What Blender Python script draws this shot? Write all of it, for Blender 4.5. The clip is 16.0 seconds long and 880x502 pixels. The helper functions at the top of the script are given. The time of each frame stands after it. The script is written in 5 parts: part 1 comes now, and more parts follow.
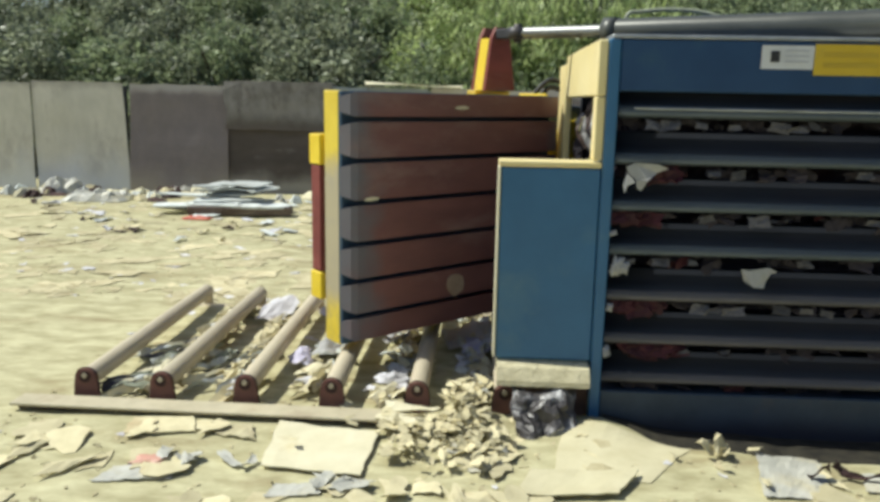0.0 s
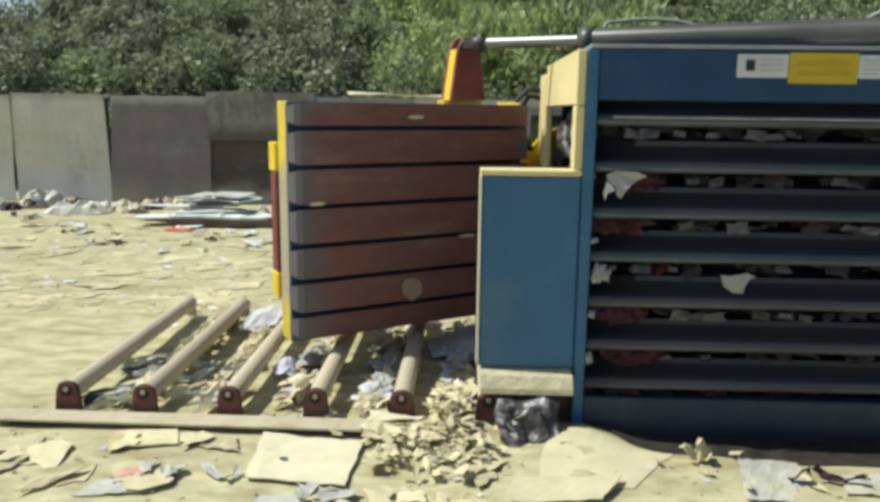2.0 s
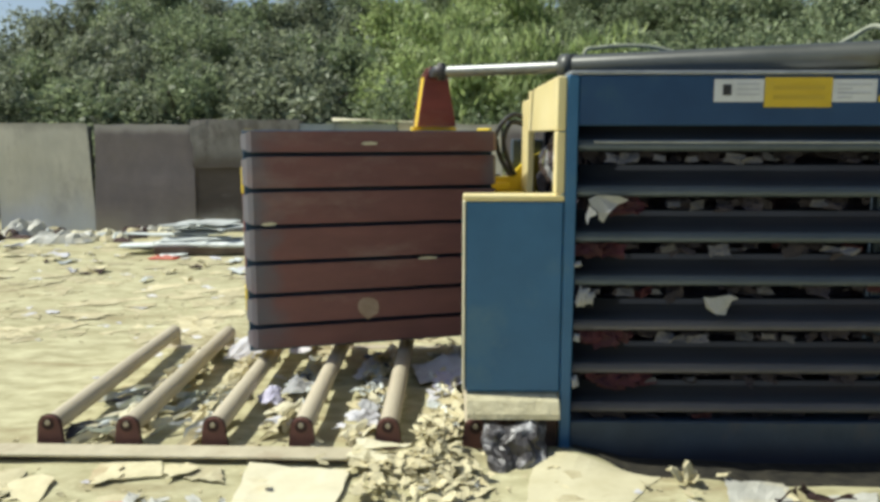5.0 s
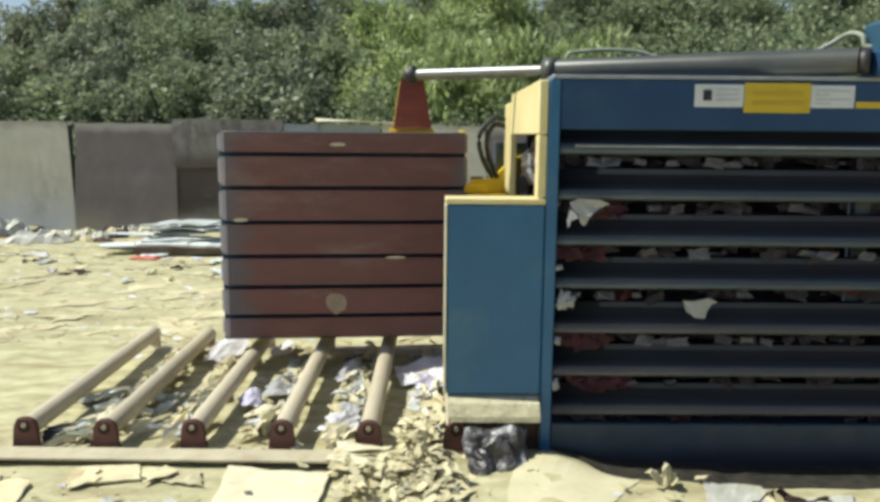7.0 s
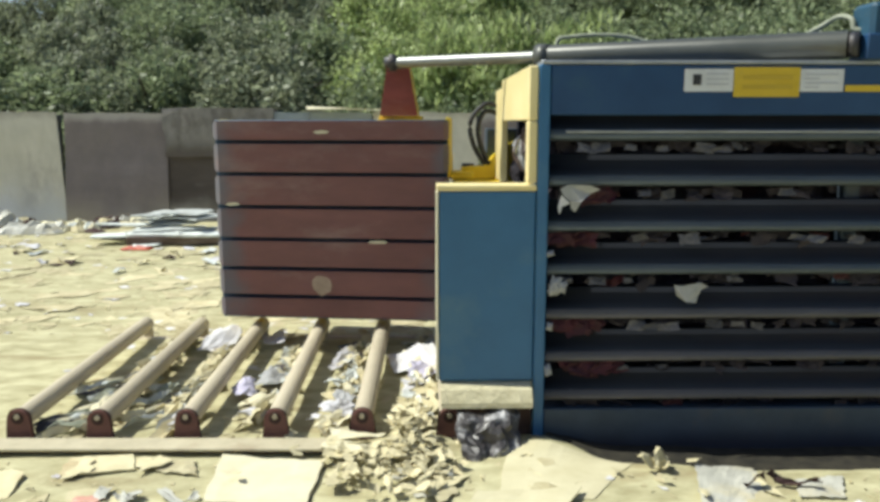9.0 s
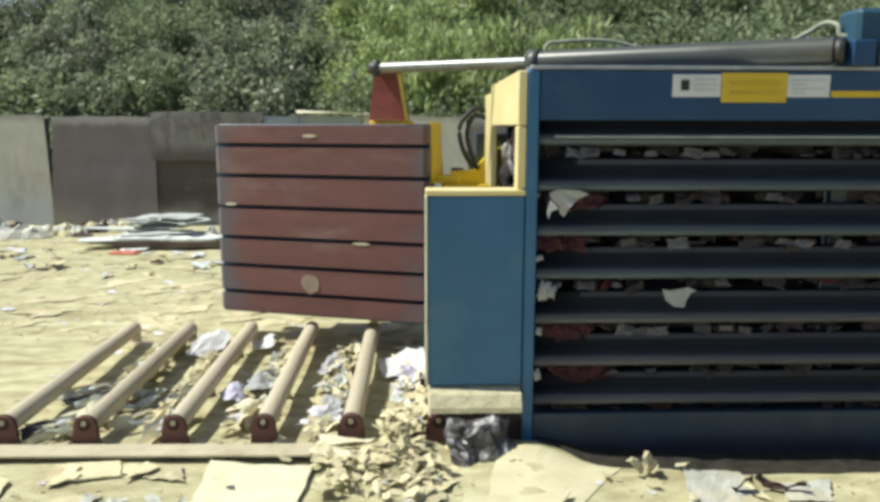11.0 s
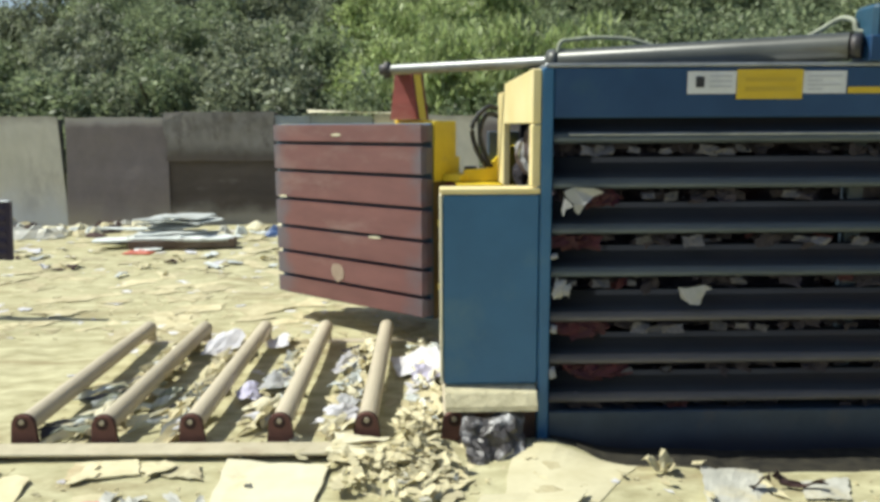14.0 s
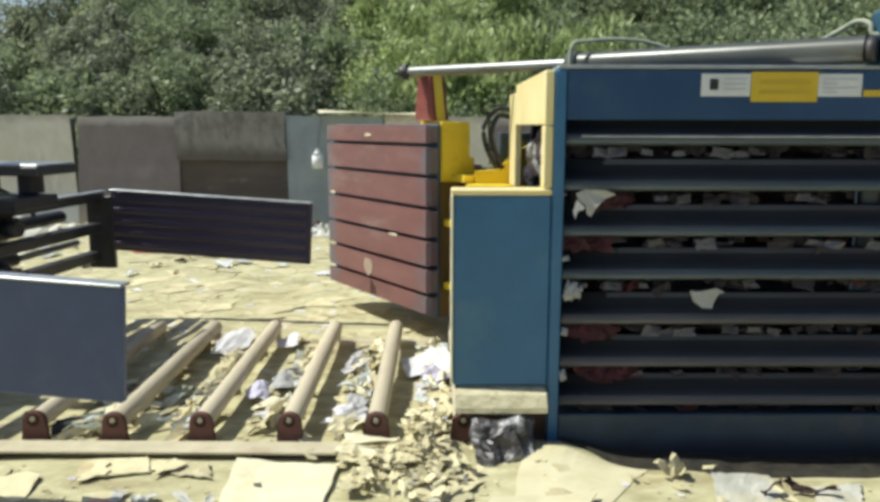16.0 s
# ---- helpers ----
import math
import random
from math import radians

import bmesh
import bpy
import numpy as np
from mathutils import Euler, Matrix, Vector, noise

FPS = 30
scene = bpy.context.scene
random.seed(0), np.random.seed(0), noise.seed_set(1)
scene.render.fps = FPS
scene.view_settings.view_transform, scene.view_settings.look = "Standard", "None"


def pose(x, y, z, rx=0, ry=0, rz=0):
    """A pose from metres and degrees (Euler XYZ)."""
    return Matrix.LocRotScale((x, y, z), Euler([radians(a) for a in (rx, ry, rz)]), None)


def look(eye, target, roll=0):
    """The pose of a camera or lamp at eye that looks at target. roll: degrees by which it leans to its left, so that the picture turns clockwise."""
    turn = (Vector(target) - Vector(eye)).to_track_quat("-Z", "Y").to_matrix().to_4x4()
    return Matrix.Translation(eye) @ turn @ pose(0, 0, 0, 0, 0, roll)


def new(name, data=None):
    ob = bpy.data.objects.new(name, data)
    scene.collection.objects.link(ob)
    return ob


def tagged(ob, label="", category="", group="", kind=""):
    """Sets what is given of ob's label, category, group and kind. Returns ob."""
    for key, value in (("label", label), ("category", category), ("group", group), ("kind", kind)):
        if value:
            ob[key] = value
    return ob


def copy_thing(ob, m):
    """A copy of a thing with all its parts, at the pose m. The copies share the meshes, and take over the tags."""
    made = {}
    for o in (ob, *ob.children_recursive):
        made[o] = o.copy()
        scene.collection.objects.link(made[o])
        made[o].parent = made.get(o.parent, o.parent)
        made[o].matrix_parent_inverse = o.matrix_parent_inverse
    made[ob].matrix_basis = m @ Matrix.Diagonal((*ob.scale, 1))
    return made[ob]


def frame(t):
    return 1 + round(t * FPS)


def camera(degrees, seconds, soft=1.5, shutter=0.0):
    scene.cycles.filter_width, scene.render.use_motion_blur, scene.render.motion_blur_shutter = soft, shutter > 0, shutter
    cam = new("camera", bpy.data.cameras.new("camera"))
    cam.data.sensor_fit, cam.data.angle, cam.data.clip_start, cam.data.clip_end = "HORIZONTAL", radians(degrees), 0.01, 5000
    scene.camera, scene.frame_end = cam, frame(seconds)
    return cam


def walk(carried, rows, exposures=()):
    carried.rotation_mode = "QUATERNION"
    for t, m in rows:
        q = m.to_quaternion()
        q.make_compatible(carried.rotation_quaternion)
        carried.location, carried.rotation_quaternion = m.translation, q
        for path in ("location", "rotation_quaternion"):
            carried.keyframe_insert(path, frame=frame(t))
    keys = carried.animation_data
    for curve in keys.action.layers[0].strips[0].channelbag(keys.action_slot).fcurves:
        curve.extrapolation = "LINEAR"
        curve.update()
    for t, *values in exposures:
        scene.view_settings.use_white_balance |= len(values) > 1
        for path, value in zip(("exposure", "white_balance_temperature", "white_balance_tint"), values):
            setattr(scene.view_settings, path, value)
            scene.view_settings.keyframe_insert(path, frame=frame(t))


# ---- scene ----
cam = camera(60.0, 16.0, soft=3.4)
PATH = [
    (0, (-0.09, 0.115, 1.563), (-0.189, 2.075, 1.177), 1.1),
    (0.5, (-0.084, 0.103, 1.564), (-0.129, 2.068, 1.193), 0.7),
    (1, (-0.082, 0.099, 1.565), (-0.146, 2.063, 1.194), 0.6),
    (1.5, (-0.08, 0.1, 1.566), (-0.145, 2.066, 1.206), 0.7),
    (2, (-0.078, 0.1, 1.568), (-0.138, 2.066, 1.205), 0.7),
    (2.5, (-0.077, 0.098, 1.57), (-0.131, 2.063, 1.204), 0.4),
    (3, (-0.076, 0.093, 1.573), (-0.134, 2.062, 1.223), 0.2),
    (3.5, (-0.073, 0.09, 1.575), (-0.113, 2.062, 1.241), 0.5),
    (4, (-0.069, 0.09, 1.576), (-0.1, 2.065, 1.263), 0.0),
    (6.5, (-0.06, 0.097, 1.588), (-0.063, 2.074, 1.29), 0.6),
    (7, (-0.054, 0.096, 1.589), (-0.038, 2.073, 1.29), 0.5),
    (7.5, (-0.049, 0.095, 1.588), (-0.034, 2.069, 1.269), 0.3),
    (8, (-0.046, 0.093, 1.589), (-0.017, 2.067, 1.266), 0.0),
    (8.5, (-0.045, 0.093, 1.589), (-0.015, 2.064, 1.256), -0.0),
    (11, (-0.039, 0.098, 1.593), (0.02, 2.071, 1.271), 0.1),
    (11.5, (-0.04, 0.098, 1.593), (0.022, 2.07, 1.262), 0.2),
    (12, (-0.042, 0.097, 1.594), (0.016, 2.072, 1.285), 0.3),
    (12.5, (-0.046, 0.093, 1.595), (0.017, 2.069, 1.29), -0.0),
    (13, (-0.052, 0.091, 1.596), (-0.01, 2.069, 1.304), -0.3),
    (13.5, (-0.057, 0.091, 1.596), (-0.014, 2.068, 1.296), -0.4),
    (14, (-0.061, 0.094, 1.595), (-0.029, 2.067, 1.269), -0.3),
    (14.5, (-0.065, 0.097, 1.594), (-0.03, 2.072, 1.28), -0.1),
    (15, (-0.068, 0.099, 1.594), (-0.051, 2.075, 1.284), 0.1),
    (15.5, (-0.07, 0.098, 1.593), (-0.042, 2.074, 1.285), -0.3),
    (16, (-0.074, 0.099, 1.593), (-0.064, 2.073, 1.27), 0.1),
]
walk(cam, [(t, look(eye, target, roll)) for t, eye, target, roll in PATH], exposures=[(0, -0.03), (2, -0.06), (4, -0.03), (7, 0.09), (11, 0.13), (16, 0.12)])
# ---- world and sun ----
SUN_EL, SUN_AZ = 53.0, 4.5          # height, and degrees by which the sun stands behind the -x axis
to_sun = Vector((-math.cos(radians(SUN_EL)) * math.cos(radians(SUN_AZ)), math.cos(radians(SUN_EL)) * math.sin(radians(SUN_AZ)), math.sin(radians(SUN_EL))))
world = bpy.data.worlds.new("world")
scene.world = world
world.use_nodes = True
wn = world.node_tree.nodes
sky = wn.new("ShaderNodeTexSky")
sky.sky_type = "NISHITA"
sky.sun_disc = False
sky.sun_elevation, sky.sun_rotation = radians(SUN_EL), radians(-90 + SUN_AZ)
wn["Background"].inputs["Strength"].default_value = 0.1
world.node_tree.links.new(sky.outputs[0], wn["Background"].inputs["Color"])
sun = new("sun", bpy.data.lights.new("sun", "SUN"))
sun.data.energy, sun.data.angle, sun.data.color = 5.0, radians(0.6), (0.965, 0.972, 0.872)
sun.matrix_world = look(to_sun * 30, (0, 0, 0))


# ---- materials ----
def surf(name, c1, c2, rough=0.6, metal=0.0, scale=6.0, bump=0.15, c3=None, big=0.8, amount=0.5, stretch=(1, 1, 1), island=0.0, spec=0.5, objrand=0.0):
    """c1 and c2 mix by a fine grain; c3 lies over them in large worn patches."""
    m = bpy.data.materials.new(name)
    m.use_nodes = True
    nt = m.node_tree
    N, L = nt.nodes, nt.links.new
    b = N["Principled BSDF"]
    tc = N.new("ShaderNodeTexCoord")
    mp = N.new("ShaderNodeMapping")
    mp.inputs["Scale"].default_value = stretch
    L(tc.outputs["Object"], mp.inputs["Vector"])
    fine = N.new("ShaderNodeTexNoise")
    fine.inputs["Scale"].default_value, fine.inputs["Detail"].default_value, fine.inputs["Roughness"].default_value = scale, 8, 0.65
    L(mp.outputs[0], fine.inputs["Vector"])
    ramp = N.new("ShaderNodeValToRGB")
    ramp.color_ramp.elements[0].position, ramp.color_ramp.elements[1].position = 0.35, 0.65
    ramp.color_ramp.elements[0].color, ramp.color_ramp.elements[1].color = (*c1, 1), (*c2, 1)
    L(fine.outputs[0], ramp.inputs[0])
    col = ramp.outputs[0]
    if c3:
        lg = N.new("ShaderNodeTexNoise")
        lg.inputs["Scale"].default_value, lg.inputs["Detail"].default_value, lg.inputs["Roughness"].default_value = big, 7, 0.7
        L(mp.outputs[0], lg.inputs["Vector"])
        r2 = N.new("ShaderNodeValToRGB")
        r2.color_ramp.elements[0].position, r2.color_ramp.elements[1].position = 0.66 - 0.3 * amount, 0.74 - 0.3 * amount + 0.06
        L(lg.outputs[0], r2.inputs[0])
        mx = N.new("ShaderNodeMix")
        mx.data_type = "RGBA"
        L(r2.outputs[0], mx.inputs[0])
        L(col, mx.inputs[6])
        mx.inputs[7].default_value = (*c3, 1)
        col = mx.outputs[2]
    if island or objrand:
        src = N.new("ShaderNodeNewGeometry").outputs["Random Per Island"] if island else N.new("ShaderNodeObjectInfo").outputs["Random"]
        rng = N.new("ShaderNodeMapRange")
        rng.inputs["To Min"].default_value, rng.inputs["To Max"].default_value = 1 - (island or objrand), 1 + (island or objrand)
        L(src, rng.inputs["Value"])
        hs = N.new("ShaderNodeHueSaturation")
        L(rng.outputs[0], hs.inputs["Value"])
        L(col, hs.inputs["Color"])
        col = hs.outputs[0]
    L(col, b.inputs["Base Color"])
    rr = N.new("ShaderNodeMapRange")
    rr.inputs["To Min"].default_value, rr.inputs["To Max"].default_value = max(0.05, rough - 0.15), min(1, rough + 0.15)
    L(fine.outputs[0], rr.inputs["Value"])
    L(rr.outputs[0], b.inputs["Roughness"])
    b.inputs["Metallic"].default_value = metal
    b.inputs["Specular IOR Level"].default_value = spec
    if bump:
        bp = N.new("ShaderNodeBump")
        bp.inputs["Strength"].default_value, bp.inputs["Distance"].default_value = bump, 0.02
        L(fine.outputs[0], bp.inputs["Height"])
        L(bp.outputs[0], b.inputs["Normal"])
    return m


def add_band(m, axis, a, b, colour, ragged=0.2, scale=5.0, most=0.9, about=None):
    """Another colour, for wear, stains and painted shade, with a ragged border: none at a, full at b, along an object
    axis (or by distance from about).
    """
    nt = m.node_tree
    N, L = nt.nodes, nt.links.new
    bs = N["Principled BSDF"]
    col = bs.inputs["Base Color"].links[0].from_socket
    tc, sep, nz = N.new("ShaderNodeTexCoord"), N.new("ShaderNodeSeparateXYZ"), N.new("ShaderNodeTexNoise")
    nz.inputs["Scale"].default_value, nz.inputs["Detail"].default_value = scale, 7
    L(tc.outputs["Object"], sep.inputs[0])
    L(tc.outputs["Object"], nz.inputs["Vector"])
    val = sep.outputs["XYZ".index(axis)]
    if about is not None:
        mid = N.new("ShaderNodeMath"); mid.operation = "SUBTRACT"; mid.inputs[1].default_value = about
        ab = N.new("ShaderNodeMath"); ab.operation = "ABSOLUTE"
        L(val, mid.inputs[0]); L(mid.outputs[0], ab.inputs[0])
        val = ab.outputs[0]
    cen = N.new("ShaderNodeMath"); cen.operation = "SUBTRACT"; cen.inputs[1].default_value = 0.5
    ad = N.new("ShaderNodeMath"); ad.operation = "MULTIPLY_ADD"; ad.inputs[1].default_value = ragged
    L(nz.outputs[0], cen.inputs[0]); L(cen.outputs[0], ad.inputs[0]); L(val, ad.inputs[2])
    rp = N.new("ShaderNodeMapRange")
    rp.interpolation_type = "SMOOTHSTEP"
    rp.inputs["From Min"].default_value, rp.inputs["From Max"].default_value = a, b
    rp.inputs["To Max"].default_value = most
    L(ad.outputs[0], rp.inputs["Value"])
    mx = N.new("ShaderNodeMix"); mx.data_type = "RGBA"
    L(rp.outputs[0], mx.inputs[0]); L(col, mx.inputs[6]); mx.inputs[7].default_value = (*colour, 1)
    L(mx.outputs[2], bs.inputs["Base Color"])


M_ground = surf("dusty_ground", (0.37, 0.335, 0.19), (0.61, 0.575, 0.36), 0.95, 0, 7, 0.7, (0.33, 0.27, 0.15), 1.3, 0.4, stretch=(0.6, 1.3, 1), spec=0.1)
# dark tone for the added wall, so it returns little light
M_block_wall = surf("dim_block_wall", (0.088, 0.0853, 0.077), (0.121, 0.1155, 0.1045), 0.9, 0, 3, 0.3, (0.0715, 0.066, 0.055), 0.8, 0.45, spec=0.2)
M_hill = surf("hill_soil", (0.1, 0.115, 0.06), (0.17, 0.18, 0.1), 0.95, 0, 3, 0.5, spec=0.1)
M_card = surf("cardboard", (0.56, 0.5, 0.31), (0.66, 0.6, 0.39), 0.9, 0, 9, 0.2, (0.46, 0.37, 0.22), 2.5, 0.36, objrand=0.2, spec=0.1)
M_ledge = surf("caked_dust", (0.52, 0.47, 0.3), (0.7, 0.64, 0.43), 0.95, 0, 16, 0.9, (0.44, 0.38, 0.24), 8, 0.35, spec=0.1)
M_card_pale = surf("pale_cardboard", (0.66, 0.61, 0.42), (0.74, 0.69, 0.5), 0.9, 0, 7, 0.1, (0.58, 0.5, 0.3), 2, 0.3, spec=0.1)
M_dusty_card = surf("dusty_cardboard", (0.55, 0.5, 0.32), (0.64, 0.59, 0.4), 0.95, 0, 6, 0.15, (0.5, 0.44, 0.27), 2, 0.3, spec=0.1)
M_litter = surf("cardboard_litter", (0.46, 0.4, 0.24), (0.62, 0.56, 0.36), 0.92, 0, 8, 0.2, (0.38, 0.31, 0.18), 3, 0.3, island=0.2, spec=0.1)
M_paper = surf("white_paper", (0.62, 0.61, 0.63), (0.76, 0.75, 0.75), 0.8, 0, 5, 0.1, (0.56, 0.53, 0.57), 3, 0.4, island=0.12, spec=0.2)
M_paper_lilac = surf("lilac_paper", (0.5, 0.47, 0.62), (0.7, 0.68, 0.78), 0.8, 0, 6, 0.1, island=0.2, spec=0.2)
M_blue = surf("blue_enamel", (0.0125, 0.05, 0.13), (0.0185, 0.067, 0.162), 0.42, 0, 3, 0.05, (0.035, 0.09, 0.145), 1.5, 0.35)
M_navy_blue = surf("deep_blue_enamel", (0.0176, 0.066, 0.11), (0.0242, 0.0858, 0.1375), 0.45, 0, 4, 0.05, (0.033, 0.077, 0.11), 1.5, 0.35)
M_blue_panel = surf("teal_blue_enamel", (0.0342, 0.1339, 0.2707), (0.0441, 0.1596, 0.3135), 0.45, 0, 4, 0.06, (0.0712, 0.1781, 0.285), 1.7, 0.4)
M_navy = surf("dark_navy_paint", (0.012, 0.014, 0.024), (0.02, 0.023, 0.037), 0.5, 0.0, 7, 0.12, (0.028, 0.027, 0.032), 2.0, 0.35, stretch=(0.3, 1, 2), spec=0.35)
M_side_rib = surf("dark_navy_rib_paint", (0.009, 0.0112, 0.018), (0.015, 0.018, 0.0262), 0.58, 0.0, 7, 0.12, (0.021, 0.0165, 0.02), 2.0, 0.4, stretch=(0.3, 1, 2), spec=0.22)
# rubbed paint and the lip's soft highlight, painted as one gradient
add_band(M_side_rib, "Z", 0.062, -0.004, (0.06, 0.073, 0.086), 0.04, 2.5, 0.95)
M_navy_dark = surf("shade_graded_base_paint", (0.036, 0.058, 0.086), (0.058, 0.086, 0.12), 0.55, 0.0, 5, 0.1, (0.075, 0.08, 0.09), 2, 0.35)
# fall-off of the sky's reflection, painted darker towards the ground
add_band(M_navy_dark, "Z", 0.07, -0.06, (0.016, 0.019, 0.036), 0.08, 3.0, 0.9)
M_yellow = surf("yellow_enamel", (0.72, 0.52, 0.02), (0.82, 0.61, 0.04), 0.45, 0, 4, 0.05, (0.5, 0.34, 0.1), 2.5, 0.25)
M_cream = surf("pale_cream_edge", (0.66, 0.62, 0.44), (0.78, 0.74, 0.56), 0.55, 0, 5, 0.05, (0.5, 0.47, 0.38), 3, 0.3)
M_stile = surf("worn_yellow_enamel", (0.62, 0.46, 0.03), (0.74, 0.57, 0.06), 0.5, 0, 4, 0.05, (0.42, 0.33, 0.12), 3, 0.4)
add_band(M_stile, "Z", 0.5, 0.3, (0.36, 0.33, 0.27), 0.25, 4.0, 0.85, about=0.83)
# darker copy of the yellow, shade of the hinge-side stile painted in
M_yellow_shade = surf("shaded_yellow_enamel", (0.15, 0.095, 0.025), (0.22, 0.14, 0.035), 0.6, 0, 6, 0.1, (0.08, 0.05, 0.03), 3, 0.5)
M_yellow_pale = surf("faded_yellow_enamel", (0.78, 0.65, 0.3), (0.85, 0.73, 0.39), 0.5, 0, 3, 0.05, (0.72, 0.6, 0.36), 2, 0.3)
M_red = surf("oxide_red_paint", (0.1782, 0.0529, 0.0483), (0.2357, 0.0736, 0.0644), 0.6, 0, 5, 0.1, (0.2415, 0.1323, 0.115), 1.6, 0.4, stretch=(0.5, 1, 1.5), objrand=0.08, spec=0.12)
M_rib = surf("oxide_red_rib_paint", (0.165, 0.062, 0.053), (0.215, 0.087, 0.075), 0.72, 0, 5, 0.1, (0.25, 0.145, 0.125), 1.6, 0.42, stretch=(0.5, 1, 1.5), objrand=0.06, spec=0.85)


# paint rubbed to blue-grey towards the two ends of the door's ribs
add_band(M_rib, "X", 0.6, 0.88, (0.12, 0.132, 0.155), 0.5, 4.5, 0.85, about=-0.9)
M_plate = surf("dark_blue_plate", (0.03, 0.07, 0.12), (0.05, 0.1, 0.16), 0.5, 0.2, 5, 0.1)
M_bracket = surf("red_bracket_paint", (0.135, 0.058, 0.048), (0.195, 0.086, 0.07), 0.7, 0, 9, 0.2, (0.3, 0.22, 0.17), 5, 0.35)
M_toe = surf("dark_rust", (0.03, 0.014, 0.012), (0.07, 0.03, 0.025), 0.8, 0, 9, 0.2)
M_toe_plate = surf("rusty_toe_plate", (0.065, 0.036, 0.028), (0.12, 0.07, 0.055), 0.8, 0, 9, 0.25, (0.16, 0.11, 0.08), 5, 0.35)
# soil tone that also carries the shadow before the press
M_soil_shade = surf("shaded_oily_soil", (0.025, 0.024, 0.021), (0.055, 0.05, 0.038), 0.95, 0, 14, 0.3, (0.05, 0.045, 0.03), 6, 0.3, spec=0.1)
M_tube = surf("dusty_steel_tube", (0.44, 0.385, 0.275), (0.54, 0.475, 0.345), 0.8, 0.0, 7, 0.15, (0.37, 0.29, 0.225), 2.2, 0.38, stretch=(1, 0.3, 1), objrand=0.09)
M_rail = surf("dusty_beam", (0.45, 0.4, 0.27), (0.56, 0.5, 0.35), 0.85, 0.0, 9, 0.15, (0.4, 0.33, 0.22), 3, 0.35)
M_chrome = surf("chromed_rod", (0.2, 0.21, 0.205), (0.28, 0.29, 0.28), 0.45, 0.85, 20, 0.02, (0.22, 0.22, 0.2), 6, 0.4, stretch=(0.3, 1, 1))
M_cyl = surf("grey_cylinder_paint", (0.066, 0.071, 0.063), (0.105, 0.11, 0.097), 0.36, 0.15, 5, 0.06, (0.062, 0.052, 0.046), 2, 0.35, stretch=(0.3, 1, 1))
M_dark = surf("black_steel", (0.03, 0.03, 0.035), (0.06, 0.06, 0.065), 0.5, 0.3, 6, 0.1, (0.09, 0.07, 0.06), 3, 0.3)
M_rubber = surf("black_rubber", (0.015, 0.015, 0.016), (0.03, 0.03, 0.03), 0.6, 0, 20, 0.05)
M_hose = surf("dusty_hose", (0.25, 0.27, 0.2), (0.36, 0.38, 0.28), 0.6, 0, 20, 0.05)
# lip tones: rubbed paint, lightened further for the highlight
M_lip = surf("rubbed_highlight_lip", (0.055, 0.072, 0.081), (0.09, 0.111, 0.121), 0.55, 0.0, 6, 0.1, (0.05, 0.054, 0.06), 1.5, 0.45, stretch=(0.25, 1, 1))
M_lip_dusty = surf("rubbed_brown_highlight_lip", (0.073, 0.072, 0.075), (0.113, 0.108, 0.11), 0.6, 0.0, 6, 0.1, (0.05, 0.062, 0.07), 1.5, 0.4, stretch=(0.25, 1, 1))
M_white = surf("white_label", (0.62, 0.63, 0.635), (0.71, 0.72, 0.725), 0.5, 0, 10, 0.02, (0.54, 0.54, 0.55), 4, 0.3)
M_ink = surf("black_ink", (0.02, 0.02, 0.022), (0.04, 0.04, 0.045), 0.6)
M_ink_grey = surf("grey_print", (0.42, 0.43, 0.46), (0.5, 0.51, 0.54), 0.6)
M_lab_yellow = surf("yellow_label", (0.6, 0.41, 0.02), (0.68, 0.48, 0.035), 0.5, 0, 8, 0.02, (0.5, 0.35, 0.05), 4, 0.3)
M_lab_ink = surf("ochre_print", (0.5, 0.34, 0.025), (0.56, 0.39, 0.035), 0.5)
M_slab = [
    surf("pale_grey_sheet", (0.57, 0.545, 0.45), (0.7, 0.665, 0.56), 0.75, 0.0, 3, 0.12, (0.46, 0.425, 0.35), 1.6, 0.4, stretch=(1, 1, 0.5)),
    surf("brown_grey_sheet", (0.198, 0.168, 0.164), (0.25, 0.214, 0.207), 0.7, 0.1, 3, 0.1, (0.225, 0.196, 0.176), 0.9, 0.4),
    surf("stained_sheet", (0.07, 0.055, 0.045), (0.115, 0.094, 0.08), 0.75, 0.1, 2.5, 0.15, (0.25, 0.225, 0.2), 1.5, 0.3, stretch=(0.4, 1, 1.2)),
    surf("blue_grey_sheet", (0.25, 0.2875, 0.3), (0.3125, 0.35, 0.3562), 0.6, 0.2, 3, 0.1, (0.375, 0.4, 0.4), 0.9, 0.4)]
add_band(M_slab[0], "Z", 0.75, 0.1, (0.6, 0.63, 0.67), 0.7, 2.0, 0.8)
add_band(M_slab[0], "Z", 1.6, 1.78, (0.36, 0.33, 0.27), 0.3, 4.0, 0.7)
add_band(M_slab[1], "Z", 1.56, 1.72, (0.5, 0.47, 0.43), 0.25, 3.0, 0.8)
add_band(M_slab[1], "Z", 0.5, 0.05, (0.36, 0.33, 0.28), 0.5, 2.5, 0.6)
add_band(M_slab[2], "Z", 0.42, 0.12, (0.34, 0.32, 0.28), 0.5, 2.0, 0.85)
M_upper = surf("worn_grey_sheet", (0.215, 0.2, 0.178), (0.3, 0.28, 0.25), 0.7, 0.1, 4, 0.1, (0.14, 0.12, 0.1), 1.6, 0.45, stretch=(1.6, 0.5, 1))
add_band(M_upper, "Z", 1.38, 1.1, (0.1, 0.08, 0.066), 0.3, 3.0, 0.85)
